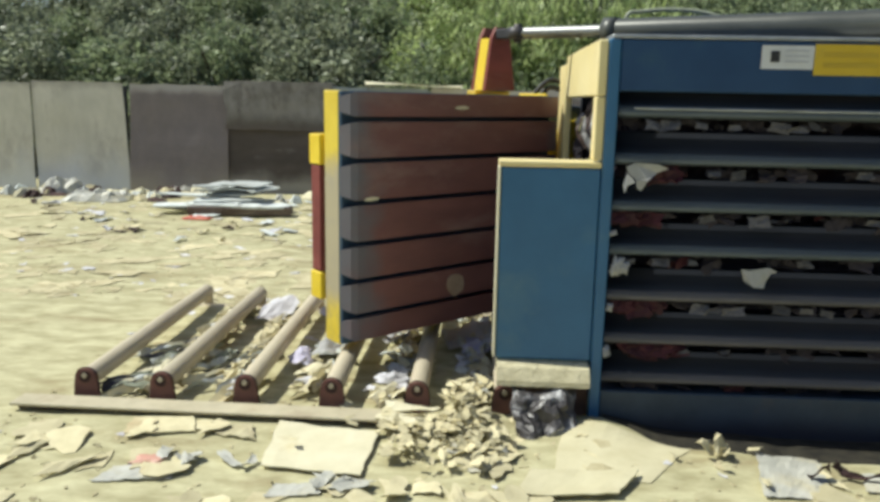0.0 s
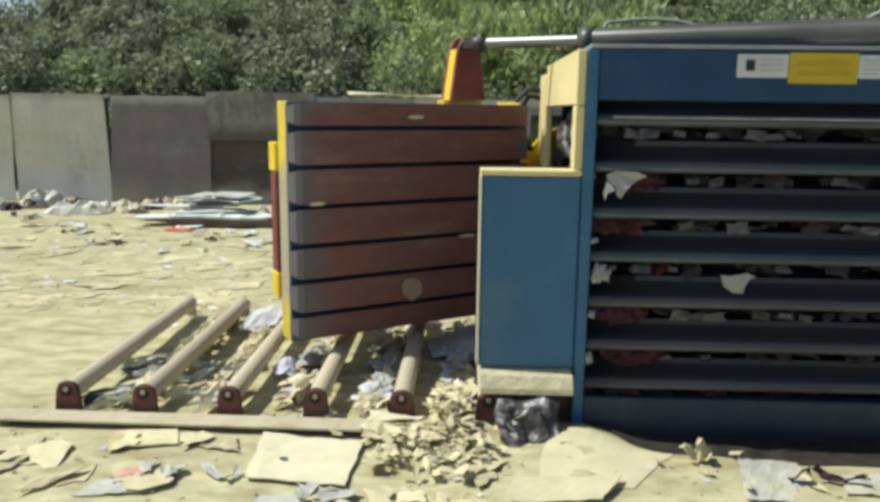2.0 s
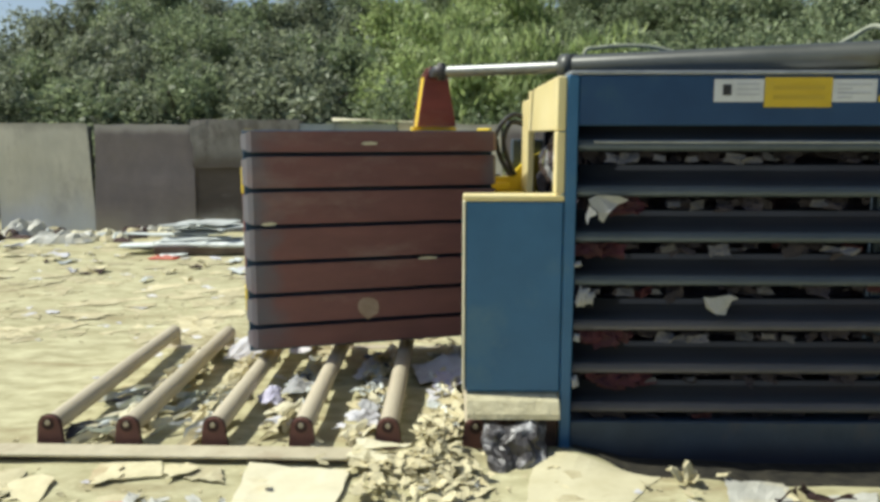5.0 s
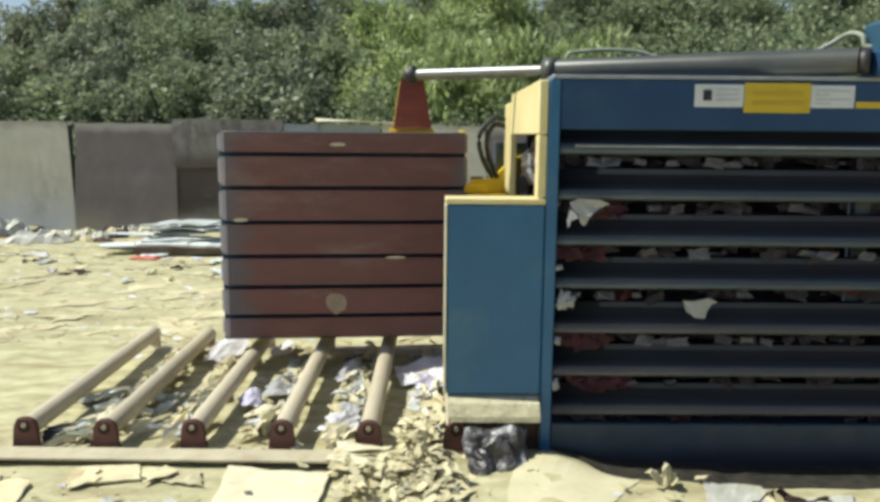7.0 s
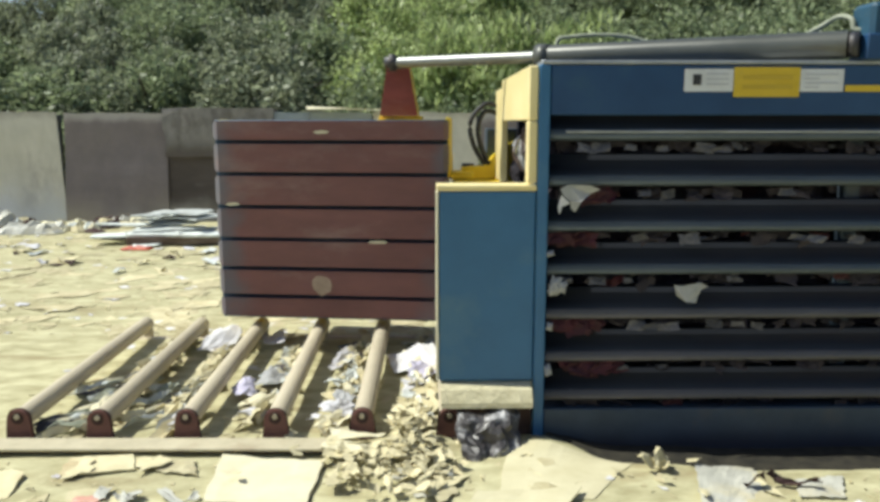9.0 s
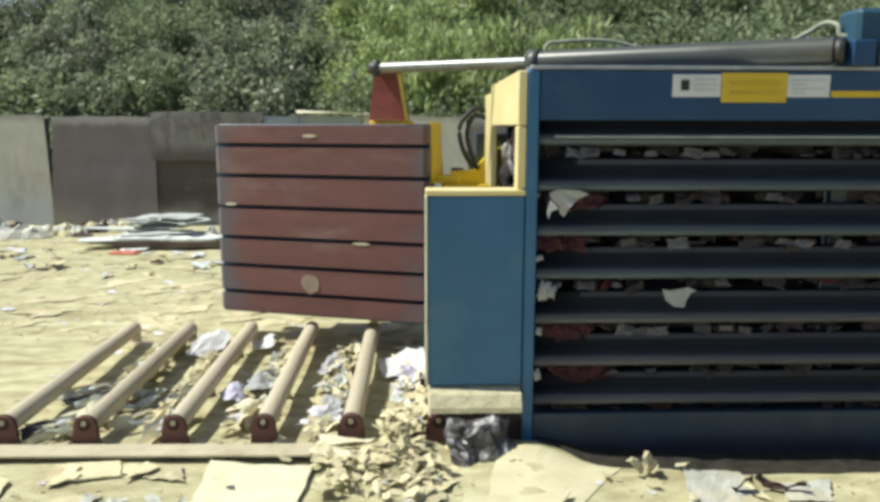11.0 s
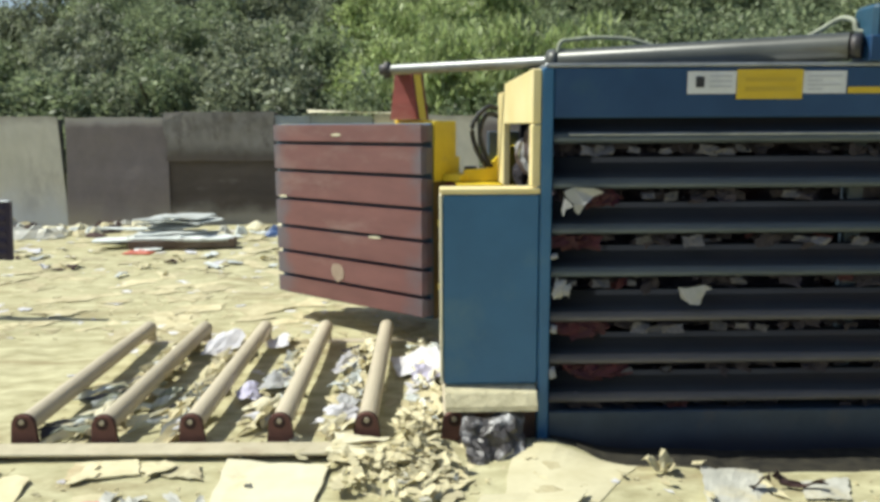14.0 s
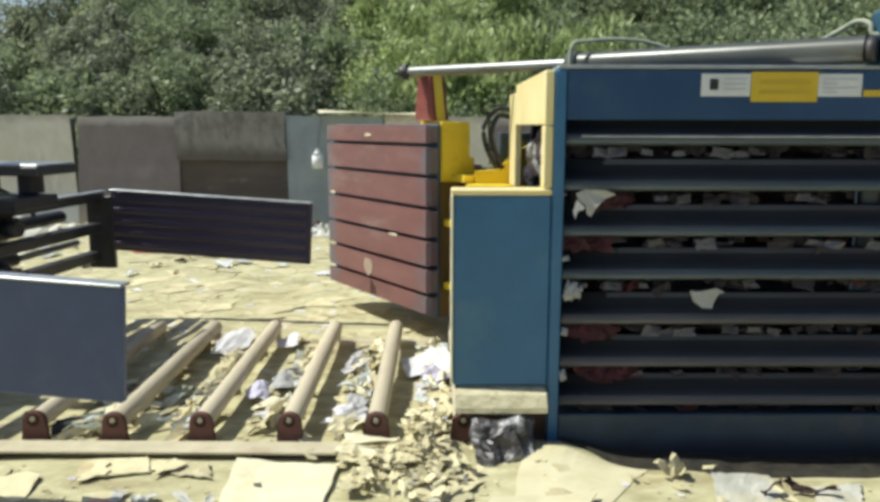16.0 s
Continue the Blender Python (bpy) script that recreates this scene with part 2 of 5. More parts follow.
M_shadow_plank = surf("brown_shadow_plank", (0.1, 0.07, 0.05), (0.17, 0.125, 0.095), 0.85, 0, 8, 0.2, (0.24, 0.2, 0.16), 2, 0.35, stretch=(0.3, 1, 1))
M_scrap = surf("grey_scrap_board", (0.5, 0.53, 0.5), (0.7, 0.73, 0.69), 0.7, 0.0, 6, 0.1, (0.34, 0.33, 0.3), 2, 0.4, objrand=0.3)
M_clear = surf("milky_plastic_film", (0.46, 0.455, 0.39), (0.58, 0.57, 0.5), 0.5, 0, 9, 0.3, (0.56, 0.52, 0.38), 4, 0.5)
M_bag = surf("grey_plastic_film", (0.024, 0.021, 0.021), (0.1, 0.092, 0.09), 0.38, 0, 9, 0.3, (0.56, 0.56, 0.56), 7, 0.43)
M_blue_sack = surf("blue_plastic", (0.05, 0.1, 0.24), (0.08, 0.15, 0.32), 0.5, 0, 6, 0.1)
M_redlit = surf("red_plastic", (0.5, 0.09, 0.05), (0.6, 0.14, 0.07), 0.5, 0, 6, 0.1)
M_pink = surf("faded_pink_plastic", (0.6, 0.3, 0.22), (0.68, 0.4, 0.3), 0.5, 0, 6, 0.1)
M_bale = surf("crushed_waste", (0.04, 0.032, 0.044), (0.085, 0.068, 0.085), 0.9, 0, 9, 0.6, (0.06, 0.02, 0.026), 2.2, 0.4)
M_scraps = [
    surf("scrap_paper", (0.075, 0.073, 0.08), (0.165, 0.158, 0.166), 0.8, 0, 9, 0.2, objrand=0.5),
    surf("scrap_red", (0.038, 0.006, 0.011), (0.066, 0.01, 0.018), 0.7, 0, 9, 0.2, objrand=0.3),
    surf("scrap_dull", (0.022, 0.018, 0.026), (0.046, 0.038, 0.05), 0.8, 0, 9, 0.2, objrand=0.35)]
M_torn = surf("dull_torn_paper", (0.34, 0.34, 0.335), (0.45, 0.45, 0.44), 0.8, 0, 6, 0.1, (0.26, 0.275, 0.23), 6, 0.4, spec=0.2)
M_olive = surf("olive_wrapper", (0.16, 0.17, 0.06), (0.24, 0.25, 0.1), 0.6, 0, 8, 0.1)
M_loader = surf("slate_blue_steel", (0.0554, 0.0792, 0.169), (0.0713, 0.0977, 0.1954), 0.5, 0.0, 5, 0.08, (0.0924, 0.1122, 0.1848), 1.4, 0.35)
M_rust_arm = surf("brown_arm", (0.06, 0.04, 0.035), (0.1, 0.07, 0.06), 0.6, 0, 8, 0.1)
M_loader_in = surf("purple_black_steel", (0.0462, 0.0364, 0.0644), (0.0644, 0.0518, 0.0868), 0.5, 0.2, 6, 0.1, (0.084, 0.07, 0.07), 2, 0.3, stretch=(0.3, 1, 1))
M_edge = surf("bare_steel_edge", (0.35, 0.37, 0.38), (0.5, 0.52, 0.53), 0.4, 0.6, 8, 0.05)
M_loader_body = surf("loader_yellow", (0.5, 0.33, 0.03), (0.6, 0.4, 0.05), 0.5, 0, 5, 0.05)
M_bark = surf("bark", (0.06, 0.05, 0.035), (0.12, 0.1, 0.07), 0.95, 0, 14, 0.5)


def leaf_mat(name, c1, c2):
    m = surf(name, c1, c2, 0.5, 0, 1.6, 0, island=0.55, spec=0.4)
    nt = m.node_tree
    b, out = nt.nodes["Principled BSDF"], nt.nodes["Material Output"]
    tr, mx = nt.nodes.new("ShaderNodeBsdfTranslucent"), nt.nodes.new("ShaderNodeMixShader")
    mx.inputs[0].default_value = 0.4
    nt.links.new(b.inputs["Base Color"].links[0].from_socket, tr.inputs["Color"])
    nt.links.new(b.outputs[0], mx.inputs[1])
    nt.links.new(tr.outputs[0], mx.inputs[2])
    nt.links.new(mx.outputs[0], out.inputs["Surface"])
    return m


M_leaf = [leaf_mat("dull_olive_leaves", (0.145, 0.168, 0.1), (0.37, 0.405, 0.265)),
          leaf_mat("dark_green_leaves", (0.15, 0.19, 0.104), (0.345, 0.4, 0.22)),
          leaf_mat("bright_green_leaves", (0.27, 0.345, 0.13), (0.45, 0.52, 0.235))]


# ---- mesh helpers ----
def finish(name, bm, material, parent=None, label="", smooth=False):
    me = bpy.data.meshes.new(name)
    bm.normal_update()
    bm.to_mesh(me)
    bm.free()
    for m in (material if isinstance(material, (list, tuple)) else [material]):
        me.materials.append(m)
    if smooth:
        for p in me.polygons:
            p.use_smooth = len(p.vertices) == 4
    ob = new(name, me)
    if parent:
        ob.parent = parent
    return tagged(ob, label)


def part(name, bm, material, parent, label="", smooth=False):
    return finish(name, bm, material, parent, label, smooth)


def thing(name, label, category, group="", kind="", at=None):
    ob = new(name)
    ob.empty_display_size = 0.1
    if at is not None:
        ob.matrix_basis = at
    return tagged(ob, label, category, group, kind)


def add_box(bm, x0, x1, y0, y1, z0, z1, bevel=0.006, m=None):
    mat = Matrix.Translation(((x0 + x1) / 2, (y0 + y1) / 2, (z0 + z1) / 2)) @ Matrix.Diagonal((x1 - x0, y1 - y0, z1 - z0, 1))
    if m is not None:
        mat = m @ mat
    r = bmesh.ops.create_cube(bm, size=1, matrix=mat)
    if bevel:
        es = list({e for v in r["verts"] for e in v.link_edges})
        bmesh.ops.bevel(bm, geom=es, offset=min(bevel, 0.3 * min(x1 - x0, y1 - y0, z1 - z0)), segments=1, affect="EDGES")
    return bm


def boxed(*a, **k):
    return add_box(bmesh.new(), *a, **k)


def add_rod(bm, p0, p1, r0, r1=None, seg=20, caps=True):
    p0, p1 = Vector(p0), Vector(p1)
    d = p1 - p0
    m = Matrix.Translation((p0 + p1) / 2) @ d.to_track_quat("Z", "Y").to_matrix().to_4x4()
    bmesh.ops.create_cone(bm, cap_ends=caps, segments=seg, radius1=r0, radius2=r0 if r1 is None else r1, depth=d.length, matrix=m)
    return bm


def rod(*a, **k):
    return add_rod(bmesh.new(), *a, **k)


def add_hose(bm, pts, r, seg=8, steps=6):
    """A round hose through pts, smoothed."""
    P = [Vector(p) for p in pts]
    path = []
    for i in range(len(P) - 1):
        a, b, c, d = P[max(i - 1, 0)], P[i], P[i + 1], P[min(i + 2, len(P) - 1)]
        for k in range(steps):
            t = k / steps
            path.append(0.5 * ((2 * b) + (c - a) * t + (2 * a - 5 * b + 4 * c - d) * t * t + (3 * b - a - 3 * c + d) * t ** 3))
    path.append(P[-1])
    rings = []
    for i, p in enumerate(path):
        d = (path[min(i + 1, len(path) - 1)] - path[max(i - 1, 0)]).normalized()
        q = d.to_track_quat("Z", "Y")
        rings.append([bm.verts.new(p + q @ Vector((r * math.cos(6.2832 * k / seg), r * math.sin(6.2832 * k / seg), 0))) for k in range(seg)])
    for A, B in zip(rings, rings[1:]):
        for k in range(seg):
            bm.faces.new((A[k], A[(k + 1) % seg], B[(k + 1) % seg], B[k]))
    bm.faces.new(rings[0][::-1])
    bm.faces.new(rings[-1])
    return bm


def add_prism(bm, outline, axis, a, b):
    """An outline of (u, v) drawn out along axis from a to b. axis x: (y, z), y: (x, z), z: (x, y)."""
    def at(u, v, w):
        return {"x": (w, u, v), "y": (u, w, v), "z": (u, v, w)}[axis]
    A = [bm.verts.new(at(u, v, a)) for u, v in outline]
    B = [bm.verts.new(at(u, v, b)) for u, v in outline]
    n = len(A)
    for i in range(n):
        bm.faces.new((A[i], A[(i + 1) % n], B[(i + 1) % n], B[i]))
    bm.faces.new(A[::-1])
    bm.faces.new(B)
    bmesh.ops.recalc_face_normals(bm, faces=bm.faces[:])
    return bm


def prism(*a):
    return add_prism(bmesh.new(), *a)


def add_sheet(bm, w, d, th, rng, bend=0.02, nx=4, ny=3, ragged=0.08, m=None):
    """A thin sheet with bends, ragged edges and thickness, lying in the xy plane."""
    ph, ax = rng.uniform(0, 6.28), rng.uniform(-1, 1)
    top, bot = [], []
    for j in range(ny + 1):
        for i in range(nx + 1):
            u, v = i / nx - 0.5, j / ny - 0.5
            x, y = u * w, v * d
            if i in (0, nx):
                x += rng.uniform(-ragged, ragged) * w * 0.5
            if j in (0, ny):
                y += rng.uniform(-ragged, ragged) * d * 0.5
            z = bend * (math.sin(ph + 4 * (u + ax * v)) + 1) * 0.5 + rng.uniform(0, bend * 0.35)
            p, q = Vector((x, y, z + th)), Vector((x, y, z))
            top.append(bm.verts.new(m @ p if m is not None else p))
            bot.append(bm.verts.new(m @ q if m is not None else q))
    W = nx + 1
    for j in range(ny):
        for i in range(nx):
            a, b, c, e = j * W + i, j * W + i + 1, (j + 1) * W + i + 1, (j + 1) * W + i
            bm.faces.new((top[a], top[b], top[c], top[e]))
            bm.faces.new((bot[e], bot[c], bot[b], bot[a]))
    rim = [i for i in range(nx)] + [j * W + nx for j in range(ny)] + [ny * W + i for i in range(nx, 0, -1)] + [j * W for j in range(ny, 0, -1)]
    for a, b in zip(rim, rim[1:] + rim[:1]):
        bm.faces.new((top[b], top[a], bot[a], bot[b]))
    return bm


def add_patch(bm, corners, th, rng, lift=0.01, bend=0.01, nx=9, ny=7, freq=4.0):
    """A sheet that follows the ground: corners (x, y) as back left, back right, front right, front left."""
    bl, br, fr, fl = [Vector((*c, 0)) for c in corners]
    sd = rng.uniform(0, 50)
    top, bot = [], []
    for j in range(ny + 1):
        for i in range(nx + 1):
            u, v = i / nx, j / ny
            p = bl.lerp(br, u).lerp(fl.lerp(fr, u), v)
            if i in (0, nx) or j in (0, ny):
                p += Vector((rng.uniform(-1, 1), rng.uniform(-1, 1), 0)) * 0.006
            z = ground_z(p.x, p.y) + lift + bend * (noise.noise((p.x * freq + sd, p.y * freq, sd)) + 0.6 * noise.noise((p.x * freq * 3, p.y * freq * 3 + sd, 1)) + 0.9)
            top.append(bm.verts.new((p.x, p.y, z + th)))
            bot.append(bm.verts.new((p.x, p.y, z)))
    W = nx + 1
    for j in range(ny):
        for i in range(nx):
            a, b, c, e = j * W + i, j * W + i + 1, (j + 1) * W + i + 1, (j + 1) * W + i
            bm.faces.new((top[e], top[c], top[b], top[a]))
            bm.faces.new((bot[a], bot[b], bot[c], bot[e]))
    rim = list(range(nx)) + [j * W + nx for j in range(ny)] + [ny * W + i for i in range(nx, 0, -1)] + [j * W for j in range(ny, 0, -1)]
    for a, b in zip(rim, rim[1:] + rim[:1]):
        bm.faces.new((top[a], top[b], bot[b], bot[a]))
    return bm


def add_crumple(bm, w, d, h, rng, n=7, m=None):
    """A crumpled film or paper: a folded, closed sheet heaped up in the middle."""
    g, sd, jit = [], rng.uniform(0, 50), 0.18 if n < 8 else 0.05
    for j in range(n + 1):
        row = []
        for i in range(n + 1):
            u, v = i / n - 0.5, j / n - 0.5
            e = max(0, 1 - (2 * u) ** 2) * max(0, 1 - (2 * v) ** 2)
            p = Vector((u * w * (1 + rng.uniform(-jit, jit)) + 0.12 * w * noise.noise((3 * v, sd, 1)), v * d * (1 + rng.uniform(-jit, jit)) + 0.12 * d * noise.noise((3 * u, sd, 2)), h * e ** 0.6 * ((0.55 + 0.45 * rng.random()) if n < 8 else max(0.08, 0.5 + 0.75 * noise.noise((5 * u + sd, 5 * v, sd)) + 0.12 * rng.random())) + 0.012))
            row.append(bm.verts.new(m @ p if m is not None else p))
        g.append(row)
    for j in range(n):
        for i in range(n):
            a, b, c, e = g[j][i], g[j][i + 1], g[j + 1][i + 1], g[j + 1][i]
            if rng.random() < 0.5:
                bm.faces.new((a, b, c)); bm.faces.new((a, c, e))
            else:
                bm.faces.new((a, b, e)); bm.faces.new((b, c, e))
    rim = [g[0][i] for i in range(n)] + [g[j][n] for j in range(n)] + [g[n][i] for i in range(n, 0, -1)] + [g[j][0] for j in range(n, 0, -1)]
    low = []
    for v in rim:
        low.append(bm.verts.new(v.co - Vector((0, 0, 0.012))))
    for k in range(len(rim)):
        l = (k + 1) % len(rim)
        bm.faces.new((rim[l], rim[k], low[k], low[l]))
    bm.faces.new(low[::-1])
    return bm


def ground_z(x, y):
    z = 0.02 * noise.noise((x * 0.9, y * 0.9, 0)) + 0.012 * noise.noise((x * 3.1, y * 3.1, 4))
    # low sandy rise before the machine, and a trampled heap at its end
    z += 0.04 * math.exp(-((x - 0.75) / 0.55) ** 2 - ((y - 3.35) / 0.3) ** 2) + 0.045 * math.exp(-((x - 0.52) / 0.22) ** 2 - ((y - 3.62) / 0.16) ** 2)
    z += 0.06 * math.exp(-((x + 0.12) / 0.22) ** 2 - ((y - 3.68) / 0.2) ** 2)
    # trampled hollow between the rollers
    u = min(max((x + 2.32) / 0.12, 0), 1) * min(max((0.1 - x) / 0.2, 0), 1) * min(max((y - 3.9) / 0.12, 0), 1) * min(max((5.68 - y) / 0.15, 0), 1)
    # sunken foot of the press
    f = min(max((x - 0.5) / 0.4, 0), 1) * min(max((y - 3.36) / 0.25, 0), 1) * min(max((5.7 - y) / 0.3, 0), 1)
    return z - 0.012 - 0.01 * u * u * (3 - 2 * u) - 0.065 * f * f * (3 - 2 * f)


# ---- ground, hillside, fence ----
def build_ground():
    def steps(*spans):
        out = [spans[0][0]]
        for a, b, st in spans:
            n = max(1, round((b - a) / st))
            out += [a + (b - a) * (k + 1) / n for k in range(n)]
        return out
    xs = steps((-900, -60, 120), (-60, -12, 6), (-12, -4, 0.4), (-4, 4, 0.07), (4, 12, 0.8), (12, 60, 8), (60, 900, 120))
    ys = steps((-900, -40, 120), (-40, -2, 4), (-2, 2, 0.5), (2, 7.5, 0.07), (7.5, 15, 0.2), (15, 60, 5), (60, 900, 120))
    vs = [(x, y, ground_z(x, y) if -12 < x < 12 and -2 < y < 16 else -0.012) for y in ys for x in xs]
    W = len(xs)
    fs = [(j * W + i, j * W + i + 1, (j + 1) * W + i + 1, (j + 1) * W + i) for j in range(len(ys) - 1) for i in range(W - 1)]
    me = bpy.data.meshes.new("ground")
    me.from_pydata(vs, [], fs)
    me.materials.append(M_ground)
    for p in me.polygons:
        p.use_smooth = True
    tagged(new("ground", me), "dusty yellow trampled yard ground", "ground", kind="structure")


def hill_z(x, y):
    side = 1 - 0.75 * min(1, max(0, (-x - 0.4 * y) / 7))
    return max(0, (y - 14.6)) * 0.36 * side + 0.35 * noise.noise((x * 0.25, y * 0.25, 7)) * min(1, max(0, (y - 15) / 3)) + 0.05


def build_hill():
    xs = [-36 + 1.5 * i for i in range(49)]
    ys = [14.6 + 0.9 * j for j in range(22)] + [48, 90]
    vs = [(x, y, hill_z(x, min(y, 33.5)) - (0 if y < 40 else 0.5)) for y in ys for x in xs]
    W = len(xs)
    fs = [(j * W + i, j * W + i + 1, (j + 1) * W + i + 1, (j + 1) * W + i) for j in range(len(ys) - 1) for i in range(W - 1)]
    me = bpy.data.meshes.new("hillside")
    me.from_pydata(vs, [], fs)
    me.materials.append(M_hill)
    tagged(new("hillside", me), "overgrown slope behind the yard", "hillside", kind="structure")


def build_wall():
    """Unseen plain wall, added behind the camera to dim the light from there."""
    tagged(finish("light_block_wall", boxed(-24, 24, -9.3, -9.0, -0.1, 3.2, 0.02), M_block_wall), "plain dark grey unseen wall added to cut light from behind the camera", "wall", kind="structure")


FENCE_Y = 12.6


def build_fence():
    rng = random.Random(5)
    spec = [(-12.4, -10.8, 1.75, 1), (-10.75, -9.2, 1.78, 0), (-9.15, -7.66, 1.77, 0), (-7.58, -6.02, 1.79, 0), (-5.96, -4.33, 1.77, 1), (-4.32, -2.52, 1.84, 2),
            (-2.49, -0.9, 1.78, 3), (-0.88, 0.8, 1.78, 0), (0.83, 2.5, 1.82, 1), (2.52, 4.3, 1.8, 0), (4.33, 6.2, 1.82, 2), (6.2, 8.0, 1.8, 0)]
    names = ["pale grey", "brownish grey", "rust-stained brown", "blue-grey"]
    fence = thing("yard_fence", "yard fence of grey, brown and stained flat sheets", "fence", at=pose(0, FENCE_Y, 0))
    for k, (x0, x1, h, mi) in enumerate(spec):
        lean = rng.uniform(-0.03, 0.03)
        bm = bmesh.new()
        nx, nz, w = 14, 14, x1 - x0
        F, B = [], []
        for j in range(nz + 1):
            for i in range(nx + 1):
                u, v = i / nx, j / nz
                x = u * w + lean * v * h + (0.05 * (1 - v) * (1 if i == nx else 0))
                z = v * h + (0.03 * noise.noise((x * 2 + k * 9, 0, 0)) - 0.02 * u) * v
                y = 0.03 * noise.noise((x * 1.3 + k * 5, z * 1.3, 2)) + (0.03 * math.sin(v * 3) if mi == 2 else 0)
                F.append(bm.verts.new((x, y, z)))
                B.append(bm.verts.new((x, y + 0.018, z)))
        W = nx + 1
        for j in range(nz):
            for i in range(nx):
                a, b, c, d = j * W + i, j * W + i + 1, (j + 1) * W + i + 1, (j + 1) * W + i
                bm.faces.new((F[a], F[b], F[c], F[d]))
                bm.faces.new((B[d], B[c], B[b], B[a]))
        rim = list(range(nx)) + [j * W + nx for j in range(nz)] + [nz * W + i for i in range(nx, 0, -1)] + [j * W for j in range(nz, 0, -1)]
        for a, b in zip(rim, rim[1:] + rim[:1]):
            bm.faces.new((F[b], F[a], B[a], B[b]))
        ob = part("sheet", bm, M_slab[mi], fence, names[mi] + " flat sheet")
        ob.matrix_basis = pose(x0, rng.uniform(-0.04, 0.04) + 0.07 * (k % 2), -0.01, -3, 0, 0)
        if mi == 2:
            part("upper_sheet", add_sheet(bmesh.new(), w - 0.04, 0.78, 0.006, rng, 0.035, 6, 5, 0.03, pose(w / 2, -0.03, h - 0.40, 90, 0, 0)), M_upper, ob, "paler sheet over the upper half")
        part("post", boxed(w - 0.06, w + 0.0, 0.03, 0.09, 0, h - 0.06), M_dark, ob, "dark steel fence post")
    b = add_sheet(bmesh.new(), 1.55, 0.22, 0.02, rng, 0.03, 8, 2, 0.05)
    o = finish("board", b, M_card_pale, None, "pale weathered board lying on top of fence sheets")
    tagged(o, category="board")
    o.matrix_basis = pose(-1.2, FENCE_Y - 0.02, 1.772, 8, 1, 0)


def build_bottle():
    ob = thing("plastic_bottle", "white plastic bottle hanging on the fence by a wire", "bottle", at=pose(-1.99, FENCE_Y - 0.11, 0.92))
    bm = bmesh.new()
    add_rod(bm, (0, 0, 0), (0, 0, 0.2), 0.09, seg=16)
    add_rod(bm, (0, 0, 0.2), (0, 0, 0.28), 0.09, 0.03, seg=16)
    part("body", bm, M_white, ob, smooth=True)
    part("cap", rod((0, 0, 0.28), (0, 0, 0.32), 0.034, seg=12), M_white, ob)
    part("wire", add_hose(bmesh.new(), [(0, 0, 0.31), (0.02, 0.06, 0.5), (0.05, 0.2, 0.84)], 0.006, 5), M_dark, ob, "thin dark wire")


# ---- shrubs on the slope ----
def crown_mesh(name, seed, n, rx, rz, size, grassy=False):
    r = np.random.default_rng(seed)
    k = 34
    th, ph = r.uniform(0, 2 * np.pi, k), np.arccos(r.uniform(-0.5, 1, k))
    rad = r.uniform(0.45, 1.0, k)
    cen = np.stack([rx * rad * np.sin(ph) * np.cos(th), rx * rad * np.sin(ph) * np.sin(th), rz * (0.42 + 0.6 * rad * np.cos(ph))], 1)
    idx = r.integers(0, k, n)
    off = r.normal(0, 1, (n, 3))
    off /= np.linalg.norm(off, axis=1)[:, None]
    p = cen[idx] + off * (rx * r.uniform(0.12, 0.36, (n, 1)))
    p[:, 2] = np.maximum(p[:, 2], 0.05)
    d = r.normal(0, 0.8, (n, 3)) + off * 0.9 + np.array([0.15, 0, -0.35])
    if grassy:
        d = r.normal(0, 0.6, (n, 3)) + np.array([0, 0, 1.2])
    d /= np.linalg.norm(d, axis=1)[:, None]
    s = np.cross(d, r.normal(0, 1, (n, 3)))
    s /= np.linalg.norm(s, axis=1)[:, None] + 1e-9
    ln = size * r.uniform(0.6, 1.5, (n, 1)) * (1.25 if grassy else 1)
    wd = ln * (0.16 if grassy else 0.24)
    v = np.stack([p, p + d * ln * 0.5 + s * wd, p + d * ln, p + d * ln * 0.5 - s * wd], 1).reshape(-1, 3)
    me = bpy.data.meshes.new(name)
    me.from_pydata(v.tolist(), [], np.arange(4 * n).reshape(-1, 4).tolist())
    return me


def trunk_mesh(seed, h):
    rng = random.Random(seed)
    bm = bmesh.new()
    add_hose(bm, [(0, 0, -0.1), (rng.uniform(-.1, .1), 0, h * 0.35), (rng.uniform(-.2, .2), rng.uniform(-.2, .2), h * 0.7)], 0.06, 7, 3)
    for k in range(5):
        a = rng.uniform(0, 6.28)
        z = h * rng.uniform(0.2, 0.5)
        add_hose(bm, [(0, 0, z), (0.4 * math.cos(a), 0.4 * math.sin(a), z + 0.4), (0.9 * math.cos(a), 0.9 * math.sin(a), z + 0.75)], 0.025, 5, 3)
    me = bpy.data.meshes.new("trunk")
    bm.to_mesh(me)
    bm.free()
    me.materials.append(M_bark)
    return me


